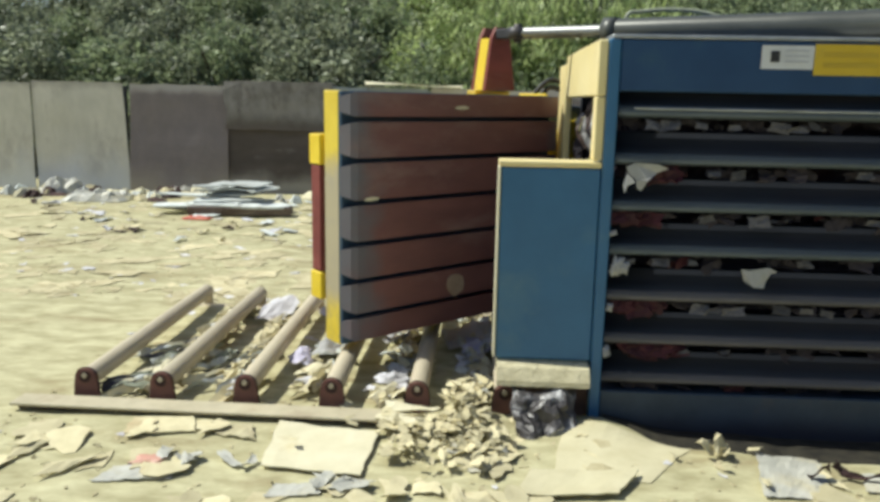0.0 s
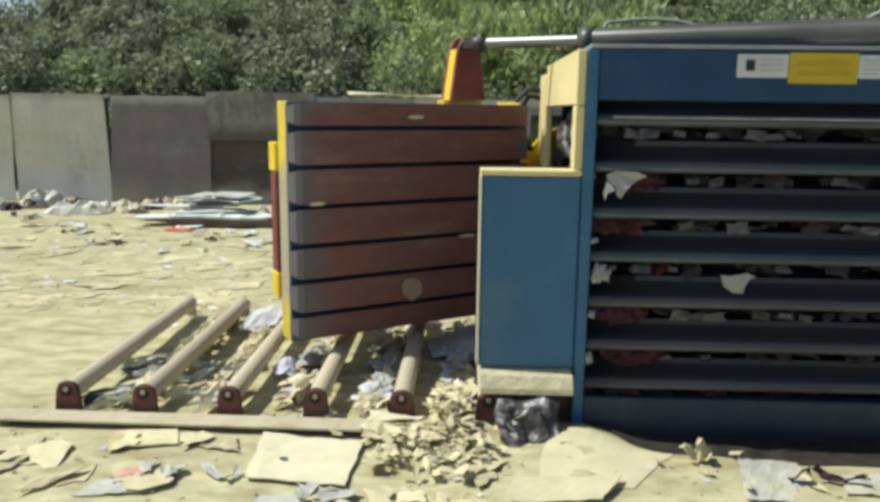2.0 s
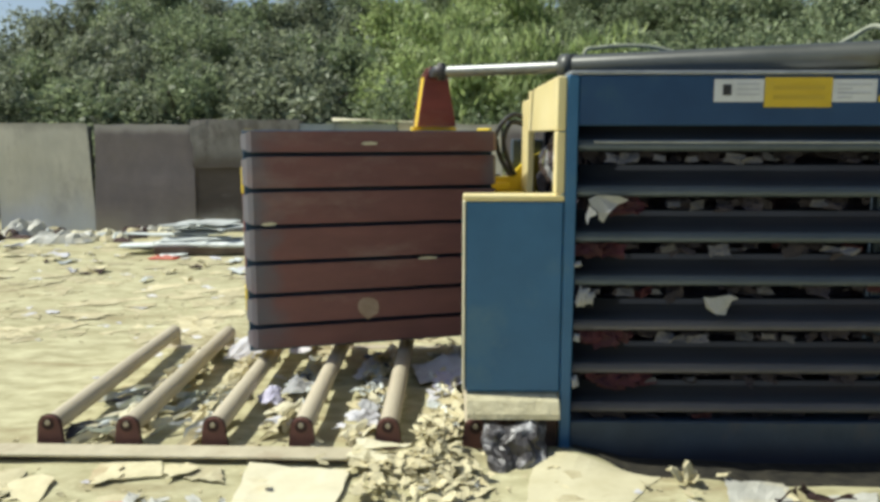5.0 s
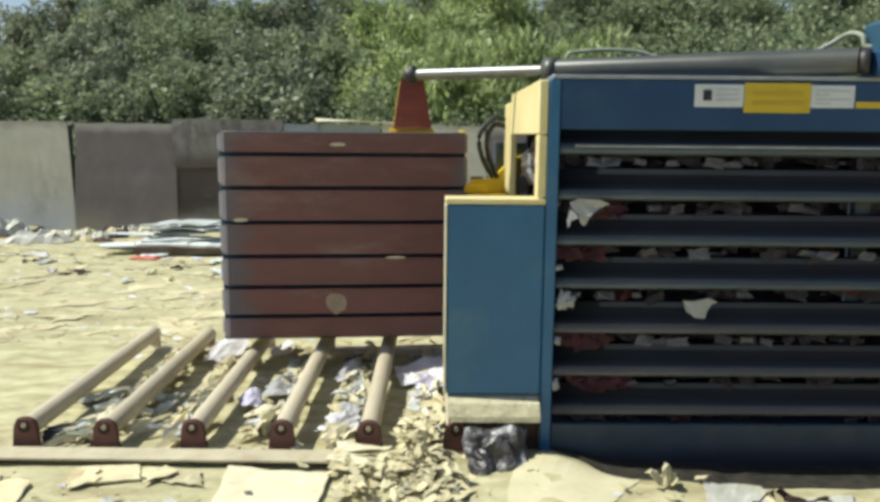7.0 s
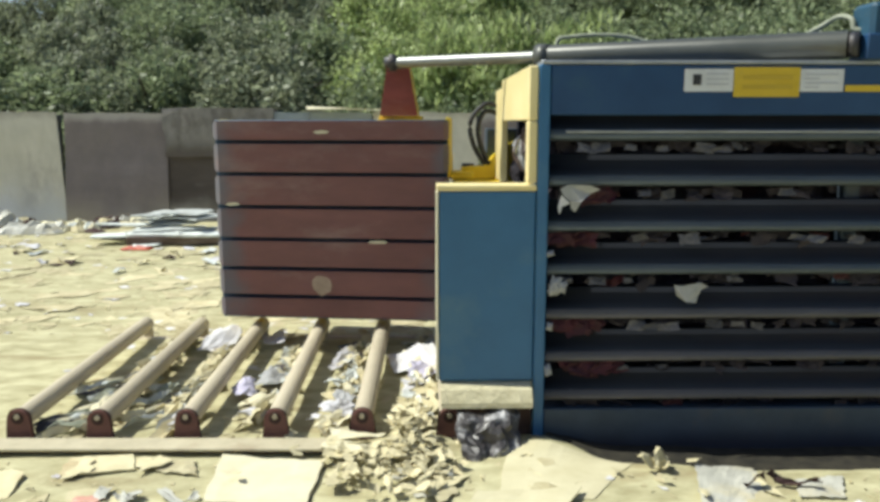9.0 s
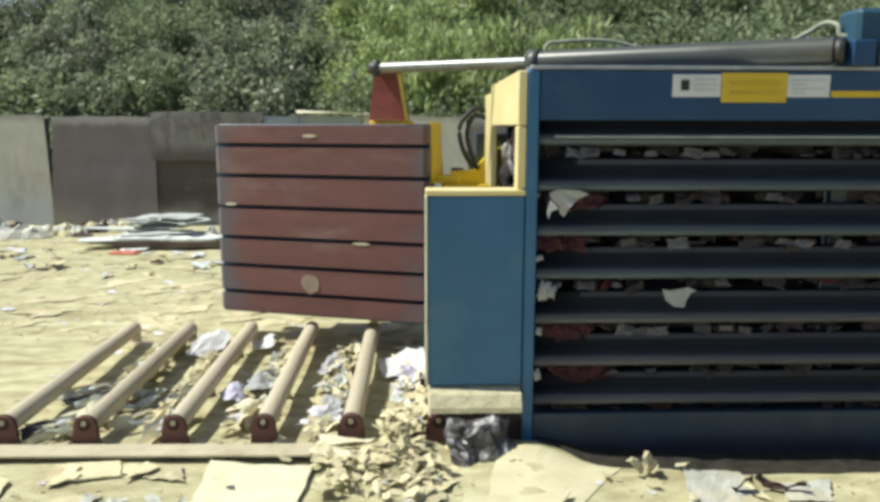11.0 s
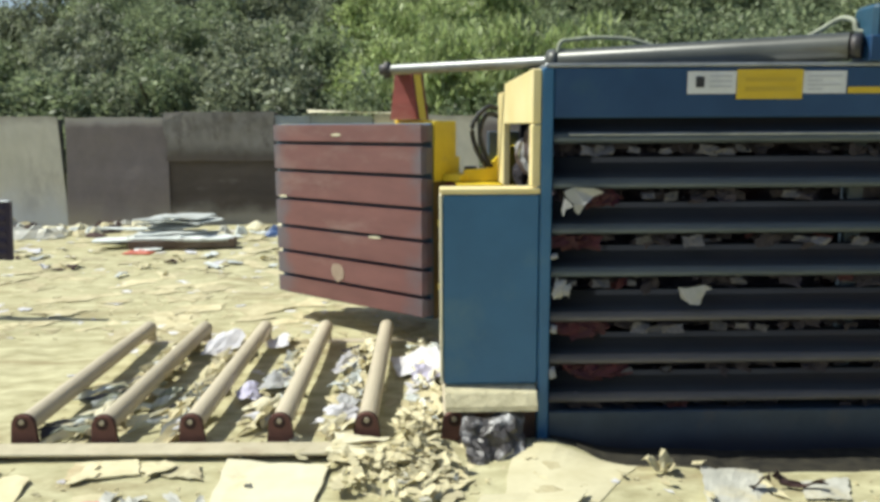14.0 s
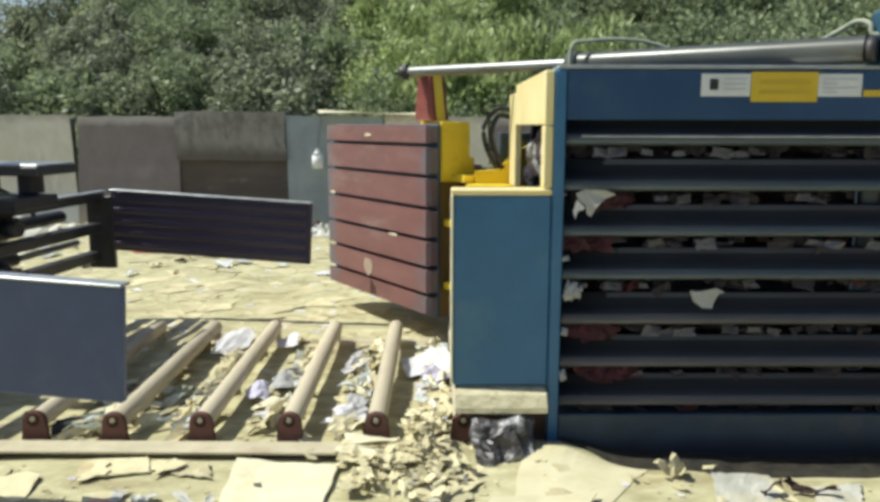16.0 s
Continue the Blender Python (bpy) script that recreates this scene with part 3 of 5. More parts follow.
def build_shrubs():
    rng = random.Random(11)
    kinds = []
    labels = ["dull olive bushy shrub on the slope", "dark green leafy shrub on the slope", "bright green leafy shrub on the slope"]
    for mi in range(3):
        for v in range(2):
            grassy = mi == 2 and v == 1
            cm = crown_mesh("crown", 20 + mi * 5 + v, 7600, 1.25 + 0.2 * v, 2.2 + 0.2 * v, 0.14, grassy)
            cm.materials.append(M_leaf[mi])
            kinds.append((mi, cm, trunk_mesh(60 + mi * 3 + v, 2.0)))
    spots = []
    for row, (y, step, n) in enumerate([(15.0, 1.25, 22), (16.6, 1.35, 22), (18.6, 1.5, 22), (21.0, 1.7, 22), (24.0, 2.0, 22), (27.5, 2.4, 22)]):
        for i in range(n):
            spots.append((row, (i - n / 2 + 0.5 + rng.uniform(-.35, .35)) * step + 0.6, y + rng.uniform(-.5, .5)))
    for row, x, y in spots:
        bright = abs(x - 0.3 - 0.02 * y) < 2.4 + rng.uniform(-.5, .8)
        mi = 2 if bright and rng.random() < 0.8 else (0 if rng.random() < (0.65 if x < -2 else 0.12) else 1)
        _, cm, tm = kinds[mi * 2 + rng.randrange(2)]
        sc = rng.uniform(0.75, 1.15) * (0.72 if row == 0 else 1)
        ob = thing("shrub", labels[mi], "shrub", "shrubs on the slope", at=pose(x, y, hill_z(x, y) - 0.05, 0, 0, rng.uniform(0, 360)) @ Matrix.Diagonal((sc, sc, sc * rng.uniform(.85, 1.15), 1)))
        for nm, me in (("trunk", tm), ("crown", cm)):
            o = new(nm, me)
            o.parent = ob


# ---- the baling press ----
NEAR, FAR = 3.77, 5.62        # near and far side of the chamber
TOP = 1.86
BIG = 5.2                     # where the machine ends
RIB_Z = [1.53, 1.31, 1.087, 0.872, 0.645, 0.425, 0.222]     # middles of the worn lower lips


def build_baler():
    ob = thing("baling_press", "blue steel baling press with ribbed sides and yellow edges", "baling press")
    part("top_beam", boxed(0.545, BIG, NEAR, NEAR + 0.12, 1.625, TOP), M_blue, ob, "blue enamelled top beam")
    part("top_flange", boxed(0.50, BIG, NEAR - 0.006, NEAR + 0.2, TOP + 0.002, TOP + 0.02, 0.004), M_edge, ob, "worn bright top edge")
    part("roof_plate", boxed(0.6, BIG, NEAR + 0.21, FAR, 1.70, TOP), M_blue, ob)
    part("base_beam", boxed(0.545, BIG, NEAR + 0.01, NEAR + 0.2, -0.1, 0.15), M_navy_dark, ob, "soiled dark blue base beam with shade painted towards its foot")
    part("far_wall", boxed(0.6, BIG, FAR - 0.05, FAR, 0.0, 1.695), M_navy, ob)
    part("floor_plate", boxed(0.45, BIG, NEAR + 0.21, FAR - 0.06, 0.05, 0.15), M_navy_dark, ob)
    # channel: recessed dark web that curves out to a rubbed lower lip, its highlight in the colour
    prof = [(0.13, 0.128), (0.074, 0.128), (0.0725, 0.1272), (0.0718, 0.125), (0.07, 0.1), (0.064, 0.075), (0.052, 0.052), (0.034, 0.034), (0.016, 0.02), (0.005, 0.008), (0.002, -0.004), (0.008, -0.016), (0.024, -0.024), (0.06, -0.028), (0.13, -0.028)]
    lip = [(0.023, 0.029), (0.0125, 0.0195), (0.003, 0.008), (-0.001, -0.004), (0.005, -0.0175), (0.016, -0.0235), (0.02, -0.02), (0.009, -0.0145), (0.004, -0.004), (0.007, 0.006), (0.017, 0.018), (0.027, 0.026)]
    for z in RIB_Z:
        rib = part("side_rib", prism(prof, "x", 0.545, BIG), M_side_rib, ob, "dark navy horizontal rib, rubbed lip with painted highlight", True)
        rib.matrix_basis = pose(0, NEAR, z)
        part("worn_lit_lip", prism(lip, "x", 0.548, BIG - 0.01), M_lip if z > 0.8 else M_lip_dusty, rib, "rubbed blue-grey lip with painted highlight" if z > 0.8 else "rubbed brown-grey lip with painted highlight", True)
        if z == RIB_Z[0]:
            part("bright_edge", prism([(0.009, 0.026), (-0.001, 0.018), (0.0, 0.012), (0.011, 0.02)], "x", 0.62, BIG - 0.02), M_edge, rib, "thin bright edge")
    for x in (2.05, 3.6):
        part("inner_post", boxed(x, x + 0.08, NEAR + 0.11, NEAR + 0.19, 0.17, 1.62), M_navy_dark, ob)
    part("end_post", boxed(0.488, 0.542, NEAR - 0.004, NEAR + 0.2, -0.02, TOP), M_blue_panel, ob, "blue end post")
    # yellow end frame round the chamber mouth
    part("mouth_header", boxed(0.44, 0.485, NEAR + 0.0, 5.1, 1.6, TOP - 0.004), M_yellow_pale, ob, "faded yellow header over the chamber mouth")
    part("header_end", boxed(0.44, 0.485, 5.14, FAR - 0.08, 1.2, TOP - 0.05), M_yellow_pale, ob, "faded yellow far jamb")
    part("near_jamb", boxed(0.44, 0.485, NEAR + 0.0, NEAR + 0.09, 1.30, 1.596), M_yellow_pale, ob, "faded yellow near jamb")
    part("hinge_post", boxed(0.38, 0.6, FAR - 0.02, FAR + 0.14, 0.0, 1.55), M_navy_dark, ob)
    # guard box at the near side of the mouth
    part("guard_panel", boxed(0.012, 0.484, NEAR, NEAR + 0.10, 0.305, 1.262, 0.008), M_blue_panel, ob, "flat teal-blue guard panel")
    part("guard_top_edge", boxed(0.0, 0.486, NEAR - 0.004, NEAR + 0.16, 1.264, 1.292, 0.005), M_yellow_pale, ob, "faded yellow top edge")
    part("guard_side_edge", boxed(-0.002, 0.010, NEAR - 0.004, NEAR + 0.12, 0.31, 1.262, 0.003), M_cream, ob, "cream side edge")
    part("ledge", prism([(3.665, 0.2), (3.67, 0.225), (3.71, 0.28), (3.79, 0.30), (3.88, 0.30), (3.88, 0.2)], "x", 0.02, 0.475), M_ledge, ob, "dust-covered cream ledge under the guard")
    part("toe_plate", boxed(0.03, 0.486, NEAR + 0.03, NEAR + 0.06, -0.03, 0.20), M_toe_plate, ob, "dark rusty brown toe plate")
    # hinge bracket at the far side
    part("hinge_bracket", prism([(0.2, 1.20), (0.58, 1.20), (0.58, 1.46), (0.48, 1.42), (0.36, 1.29), (0.2, 1.28)], "y", FAR - 0.12, FAR - 0.02), M_yellow, ob, "yellow welded hinge bracket")
    part("hinge_plate", boxed(0.14, 0.58, FAR - 0.3, FAR + 0.1, 1.145, 1.195), M_yellow, ob, "yellow hinge plate")
    part("hinge_pin", rod((0.252, 5.619, 0.2), (0.252, 5.619, 1.3), 0.045), M_dark, ob, smooth=True)
    for z in (0.35, 0.8):
        part("hinge_lug", boxed(0.2, 0.56, FAR - 0.1, FAR + 0.06, z, z + 0.06), M_yellow, ob)
    for dx in (0, 0.05):
        part("hose", add_hose(bmesh.new(), [(0.46, FAR - 0.1, 1.70 - dx), (0.36, FAR - 0.12, 1.715 - dx), (0.26 + dx, FAR - 0.14, 1.6 - dx), (0.28 + dx, FAR - 0.14, 1.44), (0.36 + dx * 0.6, FAR - 0.13, 1.3)], 0.017), M_rubber, ob, "black hydraulic hose", True)
    # plates on the top beam
    y1 = NEAR - 0.003
    part("white_plate", boxed(1.175, 1.408, y1 - 0.003, y1, 1.735, TOP - 0.02, 0), M_white, ob, "white instruction plate")
    part("pictogram", boxed(1.215, 1.255, y1 - 0.006, y1 - 0.0035, 1.765, 1.815, 0), M_ink, ob, "black printed mark")
    for k in range(3):
        part("print_bar", boxed(1.28, 1.385, y1 - 0.006, y1 - 0.0035, 1.765 + 0.024 * k, 1.773 + 0.024 * k, 0), M_ink_grey, ob)
    part("yellow_plate", boxed(1.411, 1.725, y1 - 0.006, y1, 1.71, TOP - 0.012, 0), M_lab_yellow, ob, "yellow warning plate")
    for k in range(2):
        part("print_bar", boxed(1.45, 1.69, y1 - 0.009, y1 - 0.0065, 1.745 + 0.045 * k, 1.765 + 0.045 * k, 0), M_lab_ink, ob)
    part("white_plate", boxed(1.728, 1.935, y1 - 0.003, y1, 1.735, TOP - 0.02, 0), M_white, ob, "white data plate")
    for k in range(4):
        part("print_bar", boxed(1.75, 1.82 + 0.09 * (k % 2), y1 - 0.006, y1 - 0.0035, 1.752 + 0.02 * k, 1.758 + 0.02 * k, 0), M_ink_grey, ob)
    part("yellow_strip", boxed(1.945, 2.5, y1 - 0.003, y1, 1.735, 1.765, 0), M_lab_yellow, ob, "yellow painted strip")
    # hydraulic mount and power pack on top
    part("cylinder_mount", boxed(2.01, 2.12, 3.72, 3.88, TOP + 0.022, 2.0), M_blue, ob, "blue cylinder mount")
    part("power_pack", boxed(2.1, 3.0, 3.86, 4.05, TOP + 0.022, 2.165, 0.02), M_navy_blue, ob, "blue power pack housing")
    part("valve_block", boxed(2.21, 2.5, 3.78, 3.855, TOP + 0.022, 2.0), M_navy, ob)
    part("hose", add_hose(bmesh.new(), [(0.72, 4.75, 1.87), (0.73, 4.75, 2.06), (0.8, 4.75, 2.09), (1.0, 4.72, 2.1), (1.2, 4.68, 2.07), (1.45, 4.6, 1.95), (1.5, 4.6, 1.87)], 0.012), M_hose, ob, "dusty grey hydraulic hose", True)
    part("hose", add_hose(bmesh.new(), [(1.75, 4.15, 1.87), (1.85, 4.15, 1.99), (2.0, 4.15, 2.08), (2.05, 4.08, 2.12), (2.075, 4.0, 2.1), (2.08, 3.98, 2.05), (2.11, 3.96, 2.04)], 0.013), M_hose, ob, "dusty grey hydraulic hose", True)


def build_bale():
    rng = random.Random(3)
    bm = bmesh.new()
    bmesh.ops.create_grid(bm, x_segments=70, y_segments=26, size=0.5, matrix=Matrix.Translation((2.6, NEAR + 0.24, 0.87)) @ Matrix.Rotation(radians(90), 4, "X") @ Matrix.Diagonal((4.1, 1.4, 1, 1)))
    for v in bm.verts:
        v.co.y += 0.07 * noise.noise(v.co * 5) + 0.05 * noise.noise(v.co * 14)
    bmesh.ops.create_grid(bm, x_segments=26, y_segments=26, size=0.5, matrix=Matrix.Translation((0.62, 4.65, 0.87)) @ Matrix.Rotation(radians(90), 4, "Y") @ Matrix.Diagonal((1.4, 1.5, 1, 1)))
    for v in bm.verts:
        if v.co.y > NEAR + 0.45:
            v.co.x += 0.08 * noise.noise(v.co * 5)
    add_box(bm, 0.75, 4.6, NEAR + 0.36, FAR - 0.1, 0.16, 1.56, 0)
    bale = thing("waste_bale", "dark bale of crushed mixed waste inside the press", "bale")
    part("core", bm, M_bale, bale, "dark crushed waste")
    # scraps that push out between the ribs, from a few shapes of each kind
    names = ["paper_scrap", "red_scrap", "dull_scrap"]
    shapes = []
    for mi in range(3):
        row = []
        for _ in range(8):
            bm = add_sheet(bmesh.new(), 1.0, rng.uniform(0.3, 0.6), 0.02, rng, 0.2, 3, 3, 0.22)
            me = bpy.data.meshes.new(names[mi])
            bm.normal_update()
            bm.to_mesh(me)
            bm.free()
            me.materials.append(M_scraps[mi])
            row.append(me)
        shapes.append(row)

    def poke(mi, x, y, z, w, lean=None):
        o = new(names[mi], shapes[mi][rng.randrange(8)])
        o.parent = bale
        o.matrix_basis = pose(x, y, z, rng.uniform(55, 105), rng.uniform(-22, 22) if lean is None else lean, rng.uniform(-25, 25)) @ Matrix.Diagonal((w, w, w, 1))

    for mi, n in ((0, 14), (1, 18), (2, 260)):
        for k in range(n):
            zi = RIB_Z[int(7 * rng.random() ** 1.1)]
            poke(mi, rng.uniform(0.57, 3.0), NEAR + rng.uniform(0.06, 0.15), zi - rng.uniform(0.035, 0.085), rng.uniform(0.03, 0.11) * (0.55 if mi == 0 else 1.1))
    # clumps of dark red plastic in three of the gaps
    for x0, x1, zi in ((0.7, 0.84, 1.31), (0.56, 0.76, 1.087), (0.57, 0.8, 0.645), (0.68, 0.91, 0.425)):
        for k in range(11):
            poke(1, x0 + (x1 - x0) * (k + 0.5) / 11, NEAR + rng.uniform(0.04, 0.075), zi - rng.uniform(0.045, 0.085), rng.uniform(0.09, 0.13), rng.uniform(-15, 15))
    # single pale scraps in the gaps: along the rib, rib, width
    for x, zi, w in ((0.72, 1.53, 0.1), (0.79, 1.53, 0.09), (0.94, 1.53, 0.06), (1.09, 1.53, 0.06), (1.3, 1.53, 0.1), (1.38, 1.53, 0.1), (1.46, 1.53, 0.08), (1.02, 1.31, 0.06), (1.13, 1.31, 0.09), (1.71, 1.31, 0.09), (1.0, 1.087, 0.09), (1.25, 1.087, 0.1), (1.31, 1.087, 0.07),
                     (1.8, 1.087, 0.1), (1.88, 1.087, 0.11), (2.08, 1.087, 0.07), (0.64, 0.872, 0.07), (0.8, 0.872, 0.09), (0.95, 0.872, 0.06), (1.5, 0.872, 0.07), (1.0, 0.645, 0.09), (1.08, 0.645, 0.1), (1.17, 0.645, 0.1), (1.4, 0.645, 0.08), (1.52, 0.645, 0.07), (1.62, 0.645, 0.06), (0.94, 0.425, 0.07), (1.15, 0.425, 0.05), (0.66, 0.3, 0.06)):
        poke(0, x, NEAR + rng.uniform(0.03, 0.05), zi - rng.uniform(0.055, 0.07), w, rng.uniform(-8, 8))
    for k in range(14):
        bm = add_crumple(bmesh.new(), rng.uniform(0.1, 0.22), rng.uniform(0.08, 0.16), 0.06, rng, 6)
        o = finish("crushed_paper", bm, (M_torn, M_scraps[2], M_olive, M_rust_arm)[k % 4], None, ("crushed grey paper", "crushed dark waste", "crushed olive wrapper", "crushed brown cardboard")[k % 4] + " at the mouth of the press")
        tagged(o, category="paper", group="waste at the mouth")
        o.matrix_basis = pose(0.56, 3.98 + 0.085 * k, rng.uniform(1.2, 1.52), 0, -90, rng.uniform(-20, 20))
    # torn papers hanging out over the ribs: an outline of (x, z) each, hung a little proud of the lips
    for lb, mt, y, outline in (("torn grey paper hanging over a rib", M_torn, -0.02, [(0.595, 1.275), (0.64, 1.295), (0.74, 1.292), (0.79, 1.272), (0.745, 1.25), (0.7, 1.215), (0.672, 1.162), (0.652, 1.178), (0.645, 1.215), (0.61, 1.245)]),
                               ("crumpled bright white paper hanging over a rib", M_paper, -0.03, [(0.6, 1.245), (0.625, 1.225), (0.642, 1.205), (0.625, 1.195), (0.605, 1.19), (0.592, 1.155), (0.583, 1.19)]),
                               ("torn pale paper hanging over a rib", M_torn, -0.02, [(1.172, 0.8), (1.21, 0.796), (1.262, 0.806), (1.3, 0.812), (1.345, 0.79), (1.315, 0.782), (1.295, 0.745), (1.283, 0.71), (1.23, 0.716), (1.195, 0.74)])):
        o = finish("hanging_paper", prism(outline, "y", NEAR + y, NEAR + y + 0.003), mt, None, lb)
        for v in o.data.vertices:
            v.co.y += 0.035 * noise.noise((v.co.x * 14, v.co.z * 14, 3)) - 0.06 * max(0, 1.25 - v.co.z if v.co.z > 1 else 0.78 - v.co.z)
        tagged(o, category="paper", group="paper in the ribs")
    for x, z, w, h in ((0.585, 0.79, 0.05, 0.09), (0.62, 0.785, 0.05, 0.06), (0.56, 0.355, 0.035, 0.055), (0.558, 0.953, 0.04, 0.025), (0.565, 0.585, 0.03, 0.04)):
        o = finish("paper_wad", add_crumple(bmesh.new(), w, h, 0.03, rng, 7), M_torn, None, "small crumpled white paper wad between the ribs")
        tagged(o, category="paper", group="paper in the ribs")
        o.matrix_basis = pose(x, NEAR + 0.02, z, 85, rng.uniform(-20, 20), 0)


# ---- the door, hung at the far side, ribbed on its inner face ----
HINGE = (0.252, 5.619)
DX0, DX1, DF = -1.735, -0.113, -0.387
SLAT_Z = [0.219, 0.377, 0.577, 0.785, 1.012, 1.24, 1.46, 1.615]


def build_door():
    ob = thing("press_door", "oxide red ribbed press door with yellow frame, swinging open", "press door", at=pose(HINGE[0], HINGE[1], 0))
    rng = random.Random(8)
    part("back_plate", boxed(DX0 - 0.025, DX1 - 0.01, DF + 0.085, DF + 0.115, 0.2, 1.608), M_plate, ob, "dark blue backing plate")
    for a, b in zip(SLAT_Z, SLAT_Z[1:]):
        g = 0.009
        bm = bmesh.new()
        # a flat-topped rib, sloped at its ends
        prof = [(DX0 - 0.035, DF + 0.084), (DX0 - 0.005, DF + 0.025), (DX0 + 0.025, DF), (DX1 - 0.03, DF), (DX1 - 0.004, DF + 0.03), (DX1, DF + 0.084)]
        add_prism(bm, prof, "z", a + g, b - g)
        for v in bm.verts:
            if v.co.x < DX0 + 0.02 or v.co.x > DX1 - 0.01:
                v.co.z += (0.028 if v.co.x < DX0 - 0.02 else 0.012) * (1 if v.co.z < (a + b) / 2 else -1)
        es = [e for e in bm.edges if abs(e.verts[0].co.z - e.verts[1].co.z) < 1e-6 and min(v.co.y for v in e.verts) < DF + 0.01]
        bmesh.ops.bevel(bm, geom=es, offset=0.008, segments=2, affect="EDGES")
        part("rib", bm, M_rib, ob, "oxide red rib")
    for x, z, w, h in ((-0.98, 1.527, 0.055, 0.012), (-0.6, 0.775, 0.07, 0.01), (-1.62, 1.03, 0.05, 0.012)):
        part("scrape", prism([(x - w, z - h * 0.4), (x - w * 0.3, z - h), (x + w * 0.8, z - h * 0.7), (x + w, z + h * 0.3), (x + w * 0.2, z + h), (x - w * 0.7, z + h * 0.6)], "y", DF - 0.004, DF - 0.001), M_card_pale, ob, "pale scraped paint")
    part("mud_spot", prism([(-1.0 + 0.085 * math.cos(k * 0.52) * rng.uniform(.75, 1.1), 0.465 + 0.08 * math.sin(k * 0.52) * rng.uniform(.75, 1.1)) for k in range(12)], "y", DF - 0.004, DF - 0.001), surf("dried_mud", (0.34, 0.25, 0.18), (0.45, 0.35, 0.26), 0.9, 0, 12, 0.2), ob, "dried mud splash")
    # yellow frame behind the ribs
    part("frame_stile", boxed(DX0 - 0.02, DX0 + 0.05, DF + 0.118, DF + 0.27, 0.19, 1.61), M_stile, ob, "worn yellow frame upright")
    # hinge-side stile: its shade is in the colour
    part("frame_stile", boxed(DX1 - 0.075, DX1 - 0.031, DF + 0.118, DF + 0.29, 0.19, 1.61), M_yellow_shade, ob, "yellow frame upright")
    part("frame_rail", boxed(DX0 + 0.052, DX1 - 0.052, DF + 0.118, DF + 0.27, 1.52, 1.606), M_yellow, ob, "yellow frame rail")
    part("frame_rail", boxed(DX0 + 0.052, DX1 - 0.052, DF + 0.118, DF + 0.27, 0.192, 0.28), M_yellow, ob, "yellow frame rail")
    part("outer_beam", boxed(DX0 - 0.035, DX1 + 0.0, DF + 0.292, DF + 0.41, 1.2, 1.37), M_yellow, ob, "yellow outer beam")
    part("outer_beam", boxed(DX0 - 0.035, DX1 + 0.0, DF + 0.292, DF + 0.41, 0.42, 0.58), M_yellow, ob, "yellow outer beam")
    part("outer_infill", boxed(DX0 - 0.03, DX0 + 0.3, DF + 0.3, DF + 0.40, 0.585, 1.195), M_red, ob, "oxide red outer plate")
    part("outer_skin", boxed(DX0 + 0.06, DX1 - 0.06, DF + 0.2, DF + 0.23, 0.285, 1.545), M_red, ob)
    # cross plates inside the box of the door, unseen; they stop sun passing through
    for x in (-1.45, -1.05, -0.65, -0.3):
        part("stiffener", boxed(x, x + 0.02, DF + 0.118, DF + 0.198, 0.285, 1.515, 0.003), M_red, ob)
        part("stiffener", boxed(x + 0.1, x + 0.12, DF + 0.234, DF + 0.405, 0.3, 1.5, 0.003), M_red, ob)
    # unseen box added behind the door to shade the ground beneath
    part("outer_brace", boxed(-1.35, -0.32, DF + 0.412, DF + 0.66, 0.32, 1.3, 0.02), M_red, ob, "unseen oxide red box added on the outer side to cast shade")
    # hinge arms
    part("hinge_arm", boxed(DX1 - 0.029, DX1 - 0.002, DF + 0.118, DF + 0.37, 1.2, 1.625), M_yellow, ob, "yellow hinge arm plate")
    part("hinge_arm", boxed(DX1 + 0.0, 0.05, DF + 0.2, 0.05, 1.2, 1.25), M_yellow, ob)
    for z in (0.42, 0.88):
        part("hinge_arm", boxed(DX1 + 0.006, 0.05, DF + 0.13, 0.05, z, z + 0.05), M_yellow, ob)
    # lever on the top that the cylinder pushes
    ly = -0.12
    lever = [(-0.61, 1.637), (-0.345, 1.637), (-0.40, 1.96), (-0.44, 2.03), (-0.52, 2.03), (-0.56, 1.96)]
    part("lever", prism(lever, "y", ly - 0.06, ly - 0.035), M_red, ob, "oxide red lever plate")
    part("lever", prism(lever, "y", ly + 0.045, ly + 0.07), M_red, ob, "oxide red lever plate")
    part("lever_side", prism([(-0.61, 1.637), (-0.585, 1.637), (-0.535, 1.96), (-0.56, 1.96)], "y", ly - 0.033, ly + 0.043), M_yellow, ob, "yellow lever side")
    part("lever_side", prism([(-0.37, 1.637), (-0.345, 1.637), (-0.40, 1.96), (-0.425, 1.96)], "y", ly - 0.033, ly + 0.043), M_yellow, ob, "yellow lever side")
    part("lever_foot", boxed(-0.63, -0.32, DF + 0.272, ly + 0.09, 1.54, 1.635), M_yellow, ob)
    part("lever_fork", boxed(-0.535, -0.445, -0.37, ly - 0.062, 1.955, 2.015), M_dark, ob, "dark fork")
    part("lever_pin", rod((-0.49, -0.335, 1.93), (-0.49, -0.335, 2.04), 0.026), M_dark, ob, smooth=True)
    return ob


# ---- hydraulic cylinder on top ----
PIVOT = Vector((1.96, 3.80, 1.955))
TUBE = 1.56


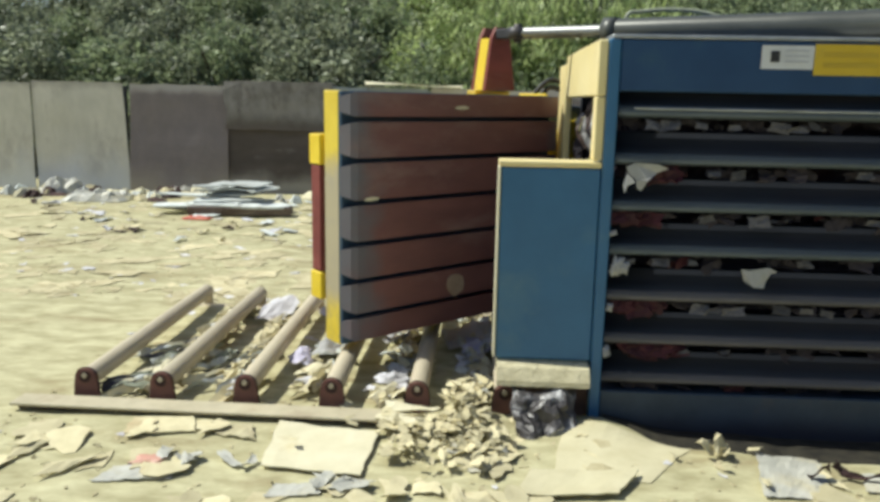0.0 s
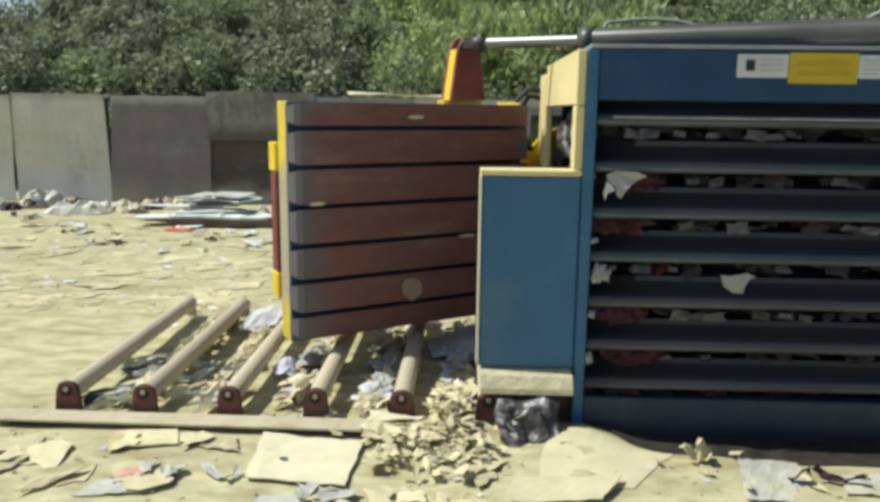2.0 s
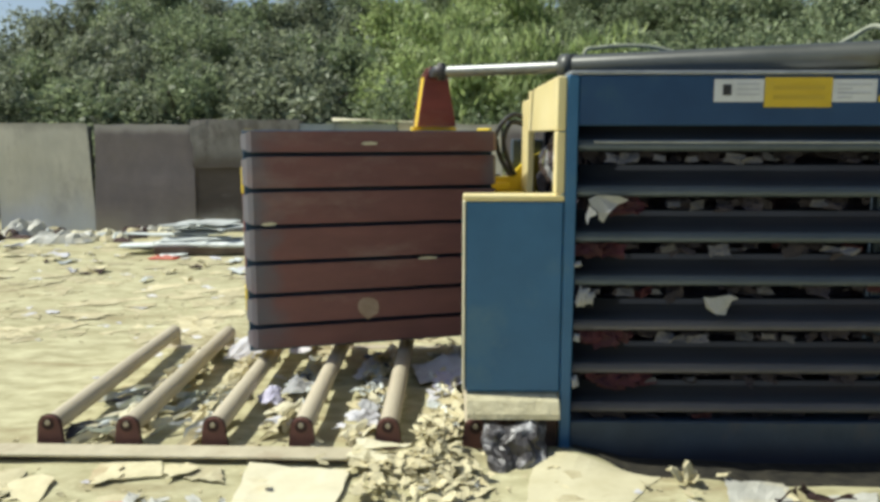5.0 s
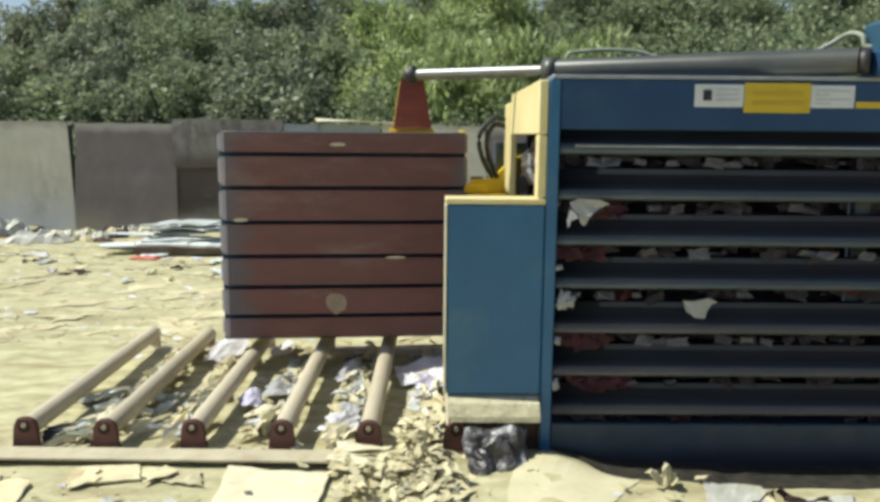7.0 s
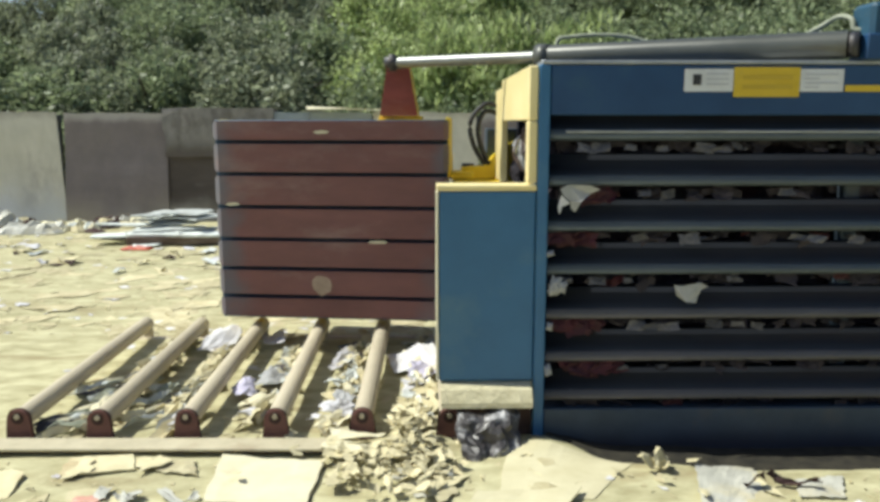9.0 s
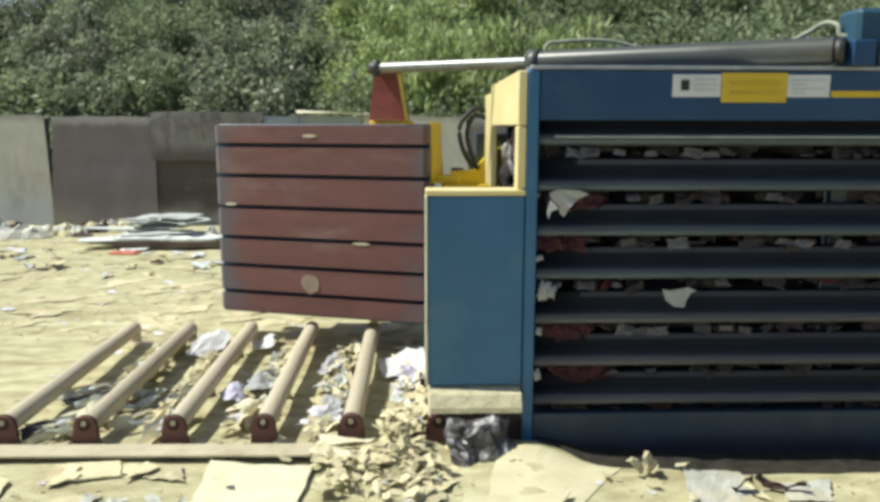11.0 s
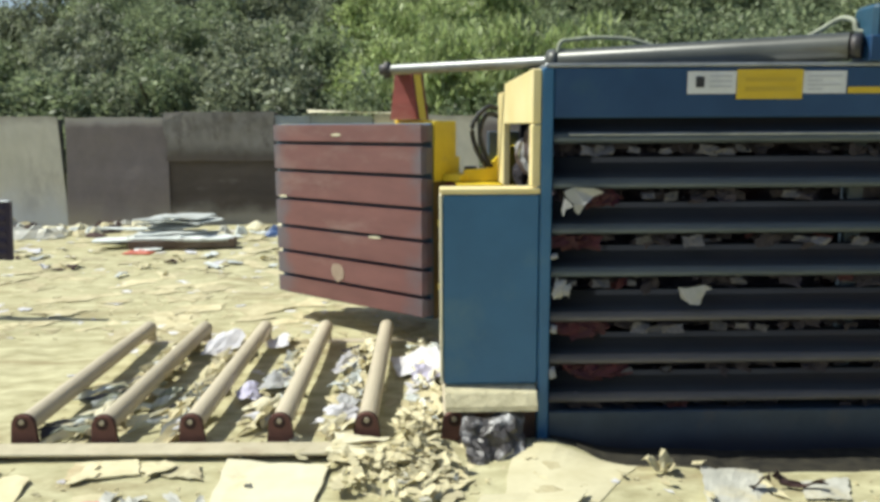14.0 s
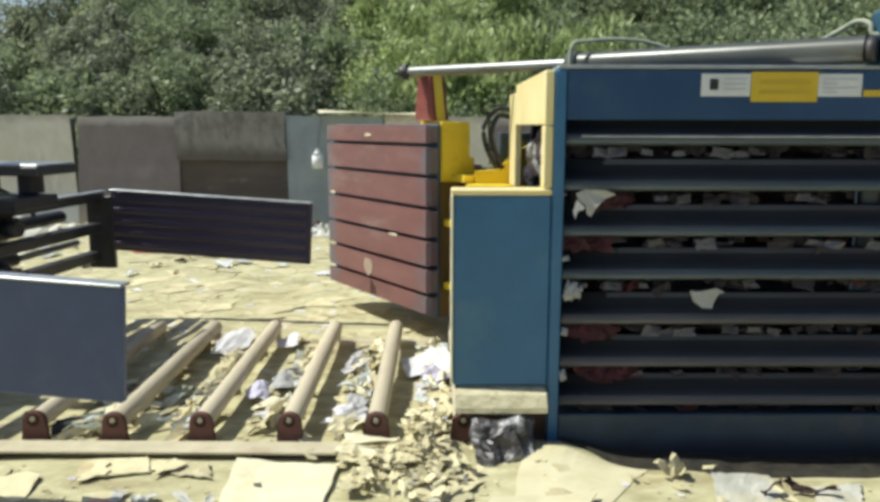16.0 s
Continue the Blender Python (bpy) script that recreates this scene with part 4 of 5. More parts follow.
def build_cylinder():
    ob = thing("hydraulic_cylinder", "grey hydraulic cylinder with chromed rod lying on the press", "hydraulic cylinder", at=pose(*PIVOT))
    part("tube", rod((-TUBE, 0, 0), (0.0, 0, 0), 0.066, seg=32, caps=False), M_cyl, ob, "grey painted steel tube", True)
    part("end_cap", rod((0.002, 0, 0), (0.05, 0, 0), 0.058, seg=32), M_dark, ob, "dark end cap", True)
    part("collar", rod((-TUBE - 0.075, 0, 0), (-TUBE + 0.004, 0, 0), 0.075, seg=32), M_cyl, ob, "heavier grey gland collar", True)
    bm = bmesh.new()
    add_rod(bm, (0.0, 0, 0), (1.5, 0, 0), 0.036, seg=24, caps=False)
    rd = part("rod", bm, M_chrome, ob, "bright chromed rod", True)
    part("rod_eye", rod((0, 0, -0.035), (0, 0, 0.035), 0.06, seg=20), M_dark, rd, "dark rod eye", True)
    return ob, rd


# ---- roller track ----
ROLLER_X = [-2.112, -1.702, -1.262, -0.815, -0.376, 0.066]       # at the near ends
ROLLER_FAR = [-2.15, -1.73, -1.28, -0.828, -0.373, 0.07]


def build_rollers():
    r, z = 0.052, 0.105
    ob = thing("conveyor_roller", "dusty steel roller on oxide red end brackets", "roller", "rollers of the track", at=pose(0, 0, 0))
    y0, y1 = 3.80, 5.66
    bm = bmesh.new()
    seg = 24
    rings = []
    for rr, y in ((r * 0.72, y0 + 0.03), (r * 0.72, y0), (r, y0), (r, y0 + 0.004), (r, y1 - 0.004), (r, y1), (r * 0.72, y1), (r * 0.72, y1 - 0.03)):
        rings.append([bm.verts.new((rr * math.cos(6.28318 * k / seg), y, z + rr * math.sin(6.28318 * k / seg))) for k in range(seg)])
    for A, B in zip(rings, rings[1:]):
        for k in range(seg):
            bm.faces.new((A[k], B[k], B[(k + 1) % seg], A[(k + 1) % seg]))
    bm.faces.new(rings[0])
    bm.faces.new(rings[-1][::-1])
    bmesh.ops.recalc_face_normals(bm, faces=bm.faces[:])
    part("tube", bm, M_tube, ob, "dusty steel tube", True)
    w = 0.056

    def horseshoe(half, ya, yb):
        """Plate with a wide foot and an arched head."""
        prof = [(-half - 0.014, -0.03), (half + 0.014, -0.03), (half, z)] + [(half * math.cos(a), z + 0.004 + half * math.sin(a)) for a in (0.35, 0.7, 1.05, 1.4, 1.74, 2.09, 2.44, 2.79)] + [(-half, z)]
        return prism(prof, "y", ya, yb)
    part("bracket", horseshoe(w, y0 - 0.045, y0 - 0.012), M_bracket, ob, "oxide red arched end bracket")
    part("bracket_rim", horseshoe(w + 0.005, y0 - 0.03, y0 - 0.024), M_toe, ob, "dark rusty rim behind the bracket")
    part("bracket", boxed(-0.035, 0.035, y1 + 0.012, y1 + 0.04, -0.03, z + 0.02), M_tube, ob, "dusty far bracket")
    part("bore", rod((0, y0 - 0.049, z + 0.016), (0, y0 - 0.046, z + 0.016), 0.03, seg=20), M_toe, ob, "dark bore of the bracket")
    # small pale disc that paints the highlight at the arch top
    part("axle", rod((0.0, y0 - 0.056, z + 0.026), (0.0, y0 - 0.04, z + 0.026), 0.013, seg=14), M_tube, ob, "pale axle end standing in for a highlight", True)
    for i, (xn, xf) in enumerate(zip(ROLLER_X, ROLLER_FAR)):
        turn = (xn - xf) / 1.88
        m = pose(xn + 3.78 * turn, 0.02 if i == 0 else 0, 0, 0, 0, math.degrees(turn))
        if i == 0:
            ob.matrix_basis = m
        else:
            copy_thing(ob, m)
    # dusty beam before the near brackets, rail under the far ones
    beam = thing("track_beam", "dust-covered steel beam lying before the roller brackets", "rail", at=pose(-1.455, 3.655, 0, 0, 0, -0.9))
    part("top_plate", boxed(-0.965, 0.965, -0.068, 0.068, 0.02, 0.036, 0.004), M_rail, beam, "dusty top plate")
    # web coloured dark for the shaded front under the plate
    part("web", boxed(-0.95, 0.95, -0.02, 0.05, -0.05, 0.018, 0.004), M_toe, beam, "dark web with painted shade")
    o = finish("track_rail", boxed(-2.3, 0.25, y1 - 0.02, y1 + 0.07, -0.06, -0.005), M_tube, None, "dust-covered steel rail under the far roller brackets")
    tagged(o, category="rail", group="rails of the track")


# ---- rubbish on the ground ----
def lay(name, bm, material, x, y, yaw, label, category, group="", dz=0.0, tilt=0.0):
    o = finish(name, bm, material, None, label)
    tagged(o, category=category, group=group)
    o.matrix_basis = pose(x, y, ground_z(x, y) + dz, tilt, 0, yaw)
    return o


def build_rubbish():
    rng = random.Random(21)
    # large pieces that can be told apart, each laid on the ground by its corners
    for nm, mt, cs, th, lift, bend, fr, lb, cat in (
            ("cardboard_sheet", M_card_pale, ((-1.035, 3.565), (-0.535, 3.50), (-0.565, 3.065), (-1.0, 3.115)), 0.006, 0.01, 0.008, 3, "pale flat cardboard sheet lying on the ground", "cardboard"),
            ("cardboard_sheet", M_card, ((-1.755, 3.55), (-1.465, 3.575), (-1.4, 3.43), (-1.71, 3.34)), 0.008, 0.002, 0.008, 6, "small flattened carton beside the roller track", "cardboard"),
            ("cardboard_sheet", M_card, ((-1.36, 3.53), (-1.16, 3.53), (-1.1, 3.38), (-1.3, 3.42)), 0.005, 0.002, 0.01, 9, "small curled tan cardboard beside the roller track", "cardboard"),
            ("cardboard_sheet", M_dusty_card, ((0.36, 3.67), (0.95, 3.47), (0.66, 3.1), (0.24, 3.06)), 0.002, 0.0, 0.002, 3, "wide dust-covered cardboard sheet before the press", "cardboard"),
            ("cardboard_sheet", M_dusty_card, ((0.16, 3.14), (0.62, 3.14), (0.5, 2.96), (0.09, 2.95)), 0.006, 0.022, 0.008, 4, "tan cardboard sheet with a raised edge", "cardboard"),
            ("plastic_film", M_clear, ((1.2, 3.43), (1.49, 3.46), (1.385, 3.04), (1.1, 3.03)), 0.002, 0.004, 0.01, 9, "flat crumpled clear plastic film on the sand", "plastic film"),
            ("plastic_film", M_clear, ((1.62, 3.3), (1.85, 3.33), (1.75, 3.12), (1.55, 3.12)), 0.002, 0.004, 0.01, 9, "flat crumpled clear plastic film on the sand", "plastic film"),
            ("plastic_film", M_clear, ((-1.62, 3.06), (-1.36, 3.1), (-1.34, 2.99), (-1.66, 2.93)), 0.002, 0.003, 0.007, 14, "torn clear plastic film on the ground", "plastic film"),
            ("plastic_film", M_clear, ((-0.9, 2.98), (-0.71, 3.01), (-0.7, 2.92), (-0.92, 2.88)), 0.002, 0.003, 0.007, 14, "torn clear plastic film on the ground", "plastic film"),
            ("plastic_film", M_clear, ((-0.13, 3.26), (0.02, 3.28), (0.03, 3.17), (-0.1, 3.15)), 0.002, 0.003, 0.007, 14, "torn clear plastic film on the ground", "plastic film")):
        o = finish(nm, add_patch(bmesh.new(), cs, th, rng, lift, bend, 14 if fr > 8 else 9, 12 if fr > 8 else 7, fr), mt, None, lb)
        tagged(o, category=cat)
    for k in range(4):
        lay("cardboard_strip", add_sheet(bmesh.new(), rng.uniform(0.16, 0.26), rng.uniform(0.05, 0.09), 0.006, rng, 0.02, 6, 2, 0.15), (M_card, M_card_pale)[k % 2], -0.46 + 0.02 * k, 3.54 + 0.045 * k, rng.uniform(-8, 6), "folded cardboard strip at the end of the beam", "cardboard", "folded strips at the beam", dz=0.028 + 0.006 * k)
    # dark crumpled bag spilling out under the guard
    lay("plastic_bag", add_crumple(bmesh.new(), 0.31, 0.31, 0.09, rng, 12), M_bag, 0.265, 3.605, 6, "crumpled dark plastic bag with white streaks under the guard", "plastic bag", dz=0.05, tilt=50)
    for x, y, w, d, yaw in ((0.965, 3.34, 0.11, 0.05, 20), (1.03, 3.36, 0.06, 0.09, -15), (1.57, 3.24, 0.2, 0.03, -20), (1.4, 3.22, 0.12, 0.02, 30)):
        lay("curled_scrap", add_sheet(bmesh.new(), w, d, 0.006, rng, 0.06, 6, 3, 0.3), (M_card, M_toe)[x > 1.2], x, y, yaw, ("curled tan cardboard scrap on the sand", "dark curled strip on the sand")[x > 1.2], "scrap", "curled scraps before the press", dz=0.01, tilt=12)
    for k in range(14):
        x, y = ((-1.25, 3.12), (-0.25, 3.3), (-0.75, 3.0))[k % 3]
        lay("film_scrap", add_sheet(bmesh.new(), rng.uniform(0.05, 0.14), rng.uniform(0.03, 0.08), 0.002, rng, 0.02, 4, 3, 0.4), M_clear, x + rng.gauss(0, 0.12), y + rng.gauss(0, 0.05), rng.uniform(0, 360), "torn scrap of clear plastic film on the ground", "plastic film", "plastic film scraps", dz=0.012)
    # tangle of dull strips by the outer rollers
    for k in range(40):
        x, y = rng.uniform(-2.05, -1.78) if k < 28 else rng.uniform(-1.62, -1.4), rng.uniform(3.86, 4.6)
        lay("plastic_strip", add_sheet(bmesh.new(), rng.uniform(0.15, 0.4), rng.uniform(0.012, 0.04), 0.004, rng, 0.04, 6, 2, 0.3), (M_card_pale, M_bag, M_scrap, M_hose)[k % 4], x, y, rng.uniform(15, 70), ("cream", "dark grey", "pale grey", "dull green")[k % 4] + " plastic strip between the rollers", "plastic strip", "strips between the rollers", dz=0.02, tilt=rng.uniform(-10, 10))
    lay("red_wrapper", add_crumple(bmesh.new(), 0.13, 0.08, 0.015, rng, 6), M_pink, -1.49, 3.12, 0, "faded red wrapper on the ground", "wrapper", dz=0.01)
    # papers between the rollers that stand out
    for x, y, w, d, yaw, mt in ((-1.53, 5.42, 0.2, 0.4, -4, 0), (-1.16, 5.5, 0.15, 0.26, 6, 0), (-1.12, 4.4, 0.14, 0.2, 24, 1), (-1.0, 4.58, 0.16, 0.2, -30, 3), (-0.6, 5.0, 0.11, 0.34, -14, 0), (-0.54, 4.06, 0.18, 0.12, 8, 0), (-0.12, 5.0, 0.36, 0.34, 20, 0), (-0.06, 4.74, 0.2, 0.2, -10, 1), (-0.5, 4.22, 0.12, 0.14, 40, 3)):
        lay("waste_paper", add_sheet(bmesh.new(), w, d, 0.003, rng, 0.05, 7, 6, 0.18), (M_paper, M_paper_lilac, M_paper, M_torn)[mt], x, y, yaw, ("crumpled white paper between the rollers", "crumpled lilac printed paper between the rollers", "", "dull grey paper between the rollers")[mt], "paper", "paper between the rollers", dz=0.035, tilt=rng.uniform(0, 10))
    for k in range(26):
        x, y = rng.choice(ROLLER_X[:5]) + rng.uniform(0.19, 0.35), 3.92 + 1.7 * rng.random() ** 1.4
        lay("paper_sheet", add_sheet(bmesh.new(), rng.uniform(0.08, 0.2), rng.uniform(0.05, 0.12), 0.003, rng, 0.04, 4, 3, 0.35), (M_paper, M_bag, M_card_pale, M_scrap, M_card_pale)[k % 5], x, y, rng.uniform(0, 360),
            ("torn white paper between the rollers", "torn dark plastic film between the rollers", "torn cream paper between the rollers", "torn grey paper between the rollers", "torn cream paper between the rollers")[k % 5], "paper", "paper between the rollers", dz=0.012, tilt=rng.uniform(-10, 10))
    for k in range(90):
        x = ROLLER_X[k % 5] + rng.uniform(0.22, 0.37)
        lay("cardboard_strip", add_sheet(bmesh.new(), rng.uniform(0.03, 0.1), rng.uniform(0.12, 0.42), 0.004, rng, 0.05, 3, 7, 0.35), (M_card_pale, M_card, M_card_pale, M_scrap)[k % 4], x, rng.uniform(3.95, 5.5), rng.uniform(-18, 18),
            ("pale cardboard strip along a roller", "tan cardboard strip along a roller", "pale cardboard strip along a roller", "grey board strip along a roller")[k % 4], "cardboard", "strips along the rollers", dz=0.008, tilt=rng.uniform(-3, 3))
    # single cardboard scraps near the camera
    base = [add_sheet(bmesh.new(), rng.uniform(0.14, 0.3), rng.uniform(0.07, 0.2), 0.006, rng, rng.uniform(0.02, 0.07), 4, 3, 0.35) for _ in range(10)]
    meshes = []
    for bm in base:
        me = bpy.data.meshes.new("cardboard_scrap")
        bm.normal_update()
        bm.to_mesh(me)
        bm.free()
        me.materials.append(M_card)
        meshes.append(me)
    spots = []
    for _ in range(300):
        x, y = rng.gauss(-0.17, 0.19), rng.gauss(3.56, 0.19)
        spots.append((x, y, rng.uniform(0.021, 0.055 + 0.12 * math.exp(-((x + 0.12) / 0.16) ** 2 - ((y - 3.78) / 0.15) ** 2))))
    for _ in range(170):
        x = rng.choice(ROLLER_X[:5]) + rng.uniform(0.2, 0.36)
        spots.append((x, rng.uniform(3.85, 5.75), rng.uniform(0.005, 0.045)))
    loose = bmesh.new()
    for _ in range(42):
        spots.append((rng.uniform(-2.2, 0.2) if rng.random() < 0.8 else rng.uniform(1.0, 1.7), rng.uniform(2.75, 3.5), 0.004))
    for _ in range(4):
        spots.append((rng.gauss(1.02, 0.1), rng.gauss(3.3, 0.1), 0.0205))
    for x, y, dz in spots:
        if -1.06 < x < -0.52 and 3.04 < y < 3.6 and dz < 0.02:
            continue
        if x > 0.09 and 3.2 < y < 3.6 and x < 0.6:
            continue
        if -0.03 < x < 0.5 and 3.5 < y < 3.85 and dz < 0.2 or abs(x + 0.365) < 0.13 and 3.55 < y < 4.0 and dz > 0.02:
            continue
        me = meshes[rng.randrange(10)]
        s = rng.uniform(0.15, 0.3) if dz > 0.22 else (rng.uniform(0.15, 0.4) if y < 3.52 else rng.uniform(0.14, 0.38)) if dz > 0.02 else rng.uniform(0.45, 1.0)
        m = pose(x, y, ground_z(x, y) + dz + 0.004, *((rng.uniform(-28, 28), rng.uniform(-28, 28)) if 0.02 < dz < 0.2 else (rng.uniform(25, 50), rng.uniform(-10, 10)) if dz > 0.2 else (rng.uniform(-4, 4), rng.uniform(-4, 4))), rng.uniform(0, 360)) @ Matrix.Diagonal((s, s, s * (1 if dz > 0.02 else 0.5), 1))
        if y > 3.98:
            n = len(loose.verts)
            loose.from_mesh(me)
            loose.verts.ensure_lookup_table()
            bmesh.ops.transform(loose, matrix=m, verts=loose.verts[n:])
            continue
        o = new("cardboard_scrap", me)
        tagged(o, "torn tan cardboard scrap lying on the ground", "cardboard", "torn cardboard scraps")
        o.matrix_basis = m
    tagged(finish("cardboard_shreds", loose, M_litter), "tan cardboard shreds packed between the rollers", "litter", kind="stuff")
    # the uncountable rest
    for nm, mt, n, lo, hi, lb in (("cardboard_litter", M_litter, 680, 0.05, 0.42, "tan cardboard litter strewn over the yard"), ("cardboard_chips", M_litter, 2400, 0.02, 0.06, "tiny cardboard chips strewn over the yard"), ("paper_litter", M_paper, 260, 0.03, 0.14, "small white paper litter strewn over the yard")):
        bm = bmesh.new()
        for k in range(n):
            if k % (2 if hi < 0.1 else 7) == 0:
                x, y = rng.uniform(-2.4, 2.6), rng.uniform(2.5, 5.9)
            else:
                y = 5.8 + 7.6 * rng.random() ** 1.2
                x = rng.uniform(-0.62, 0.15) * (y + 1) * 1.1
            if x > 0.55 and 3.36 < y < 3.9:
                continue
            w = rng.uniform(lo, hi) * (0.5 if y < 5.9 else 1)
            m = pose(x, y, ground_z(x, y) + rng.uniform(-0.004, 0.001), rng.uniform(-1.3, 1.3), rng.uniform(-1.3, 1.3), rng.uniform(0, 360))
            add_sheet(bm, w, w * rng.uniform(0.25, 0.8), 0.003, rng, rng.uniform(0.002, 0.012 if k % 6 == 0 else 0.004), 3, 2, 0.6, m)
        o = finish(nm, bm, mt)
        tagged(o, lb, "litter", kind="stuff")
    # oily soil along the foot of the press, the machine's shadow painted into its colour
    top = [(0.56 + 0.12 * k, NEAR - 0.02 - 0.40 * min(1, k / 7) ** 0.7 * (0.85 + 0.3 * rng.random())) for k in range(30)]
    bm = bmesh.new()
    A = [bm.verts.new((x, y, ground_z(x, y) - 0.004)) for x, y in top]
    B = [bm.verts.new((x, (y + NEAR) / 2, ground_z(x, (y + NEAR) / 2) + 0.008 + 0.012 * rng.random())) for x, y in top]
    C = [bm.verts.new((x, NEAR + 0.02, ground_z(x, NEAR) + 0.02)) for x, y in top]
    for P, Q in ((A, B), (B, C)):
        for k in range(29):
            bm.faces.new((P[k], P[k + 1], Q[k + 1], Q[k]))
    tagged(finish("shaded_oily_soil", bm, M_soil_shade, None, "oily soil darkened with painted shadow along the foot of the press"), category="soil", kind="stuff")
    # heap of grey boards before the fence, and other far rubbish
    for k in range(14):
        w, d = rng.uniform(0.45, 1.2), rng.uniform(0.12, 0.5)
        o = lay("scrap_board", add_sheet(bmesh.new(), w, d, 0.016, rng, 0.012, 6, 3, 0.12), M_scrap, -3.68 + rng.uniform(-.42, .42), 10.6 + rng.uniform(-.3, .3), rng.uniform(-28, 28), "grey weathered scrap board lying in a heap", "scrap board", "heap of scrap boards", dz=0.012 + 0.028 * k, tilt=rng.uniform(-2, 3))
    for k in range(60):
        y = rng.uniform(8.2, 12.3)
        x = rng.uniform(-0.56, -0.12) * (y + 1)
        j = rng.choice((0, 0, 1, 1, 2, 2, 4, 4, 4, 3))
        w = rng.uniform(0.1, 0.36) * (0.5 if j in (2, 3) else 1)
        lay("rubbish_scrap", add_sheet(bmesh.new(), w, w * rng.uniform(0.3, 0.8), 0.006, rng, rng.uniform(0.015, 0.05), 4, 3, 0.45), (M_paper, M_scrap, M_litter, M_toe, M_card)[j], x, y, rng.uniform(0, 360),
            ("torn white paper lying in the yard", "torn grey board lying in the yard", "torn tan cardboard lying in the yard", "dark brown scrap lying in the yard", "curled tan cardboard lying in the yard")[j], "rubbish", "rubbish strewn before the fence", dz=0.004)
    # brown plank whose dark colour also carries the heap's long shadow
    lay("scrap_plank", boxed(-0.68, 0.68, -0.12, 0.12, 0, 0.11), M_shadow_plank, -3.3, 10.15, 6, "long brown plank with painted shadow beside the scrap boards", "plank", dz=0.03)
    lay("scrap_board", add_sheet(bmesh.new(), 1.3, 0.34, 0.03, rng, 0.02, 8, 3, 0.1), M_scrap, -3.35, 10.2, 4, "grey weathered scrap board lying on a plank", "scrap board", "heap of scrap boards", dz=0.125, tilt=3)
    for k in range(70):
        y = rng.uniform(11.3, 12.45)
        x = rng.uniform(-8.2, -4.6) if k < 48 else rng.uniform(-3.2, -0.8)
        j = rng.randrange(5)
        w = rng.uniform(0.12, 0.5)
        lay("fence_rubbish", add_crumple(bmesh.new(), w, w * rng.uniform(0.4, 0.9), rng.uniform(0.04, 0.16), rng, 6), (M_scrap, M_clear, M_card_pale, M_litter, M_toe)[j], x, y, rng.uniform(0, 360),
            ("crumpled grey board at the foot of the fence", "milky plastic film at the foot of the fence", "crumpled pale cardboard at the foot of the fence", "tan cardboard at the foot of the fence", "dark scrap at the foot of the fence")[j], "rubbish", "rubbish along the fence")
    lay("red_wrapper", add_crumple(bmesh.new(), 0.34, 0.16, 0.05, rng, 9), M_redlit, -3.75, 9.75, 0, "red plastic wrapper before the scrap boards", "wrapper")
    lay("plastic_sack", add_crumple(bmesh.new(), 0.55, 0.4, 0.22, rng, 9), M_blue_sack, -2.2, 11.4, 10, "blue plastic sack lying at the fence", "sack")
    lay("plastic_sack", add_crumple(bmesh.new(), 0.4, 0.4, 0.2, rng, 9), M_clear, -1.8, 11.5, 10, "white plastic sack lying at the fence", "sack")
    lay("plastic_film", add_crumple(bmesh.new(), 0.9, 0.5, 0.22, rng, 9), M_clear, -5.9, 11.3, 10, "pale plastic film heaped on the ground", "plastic film")
    lay("plastic_film", add_crumple(bmesh.new(), 0.7, 0.5, 0.3, rng, 9), M_clear, -6.9, 12.2, 50, "pale plastic film heaped on the ground", "plastic film")


# ---- loader with bale clamp ----
CL_FAR, CL_NEAR = 6.48, 3.36


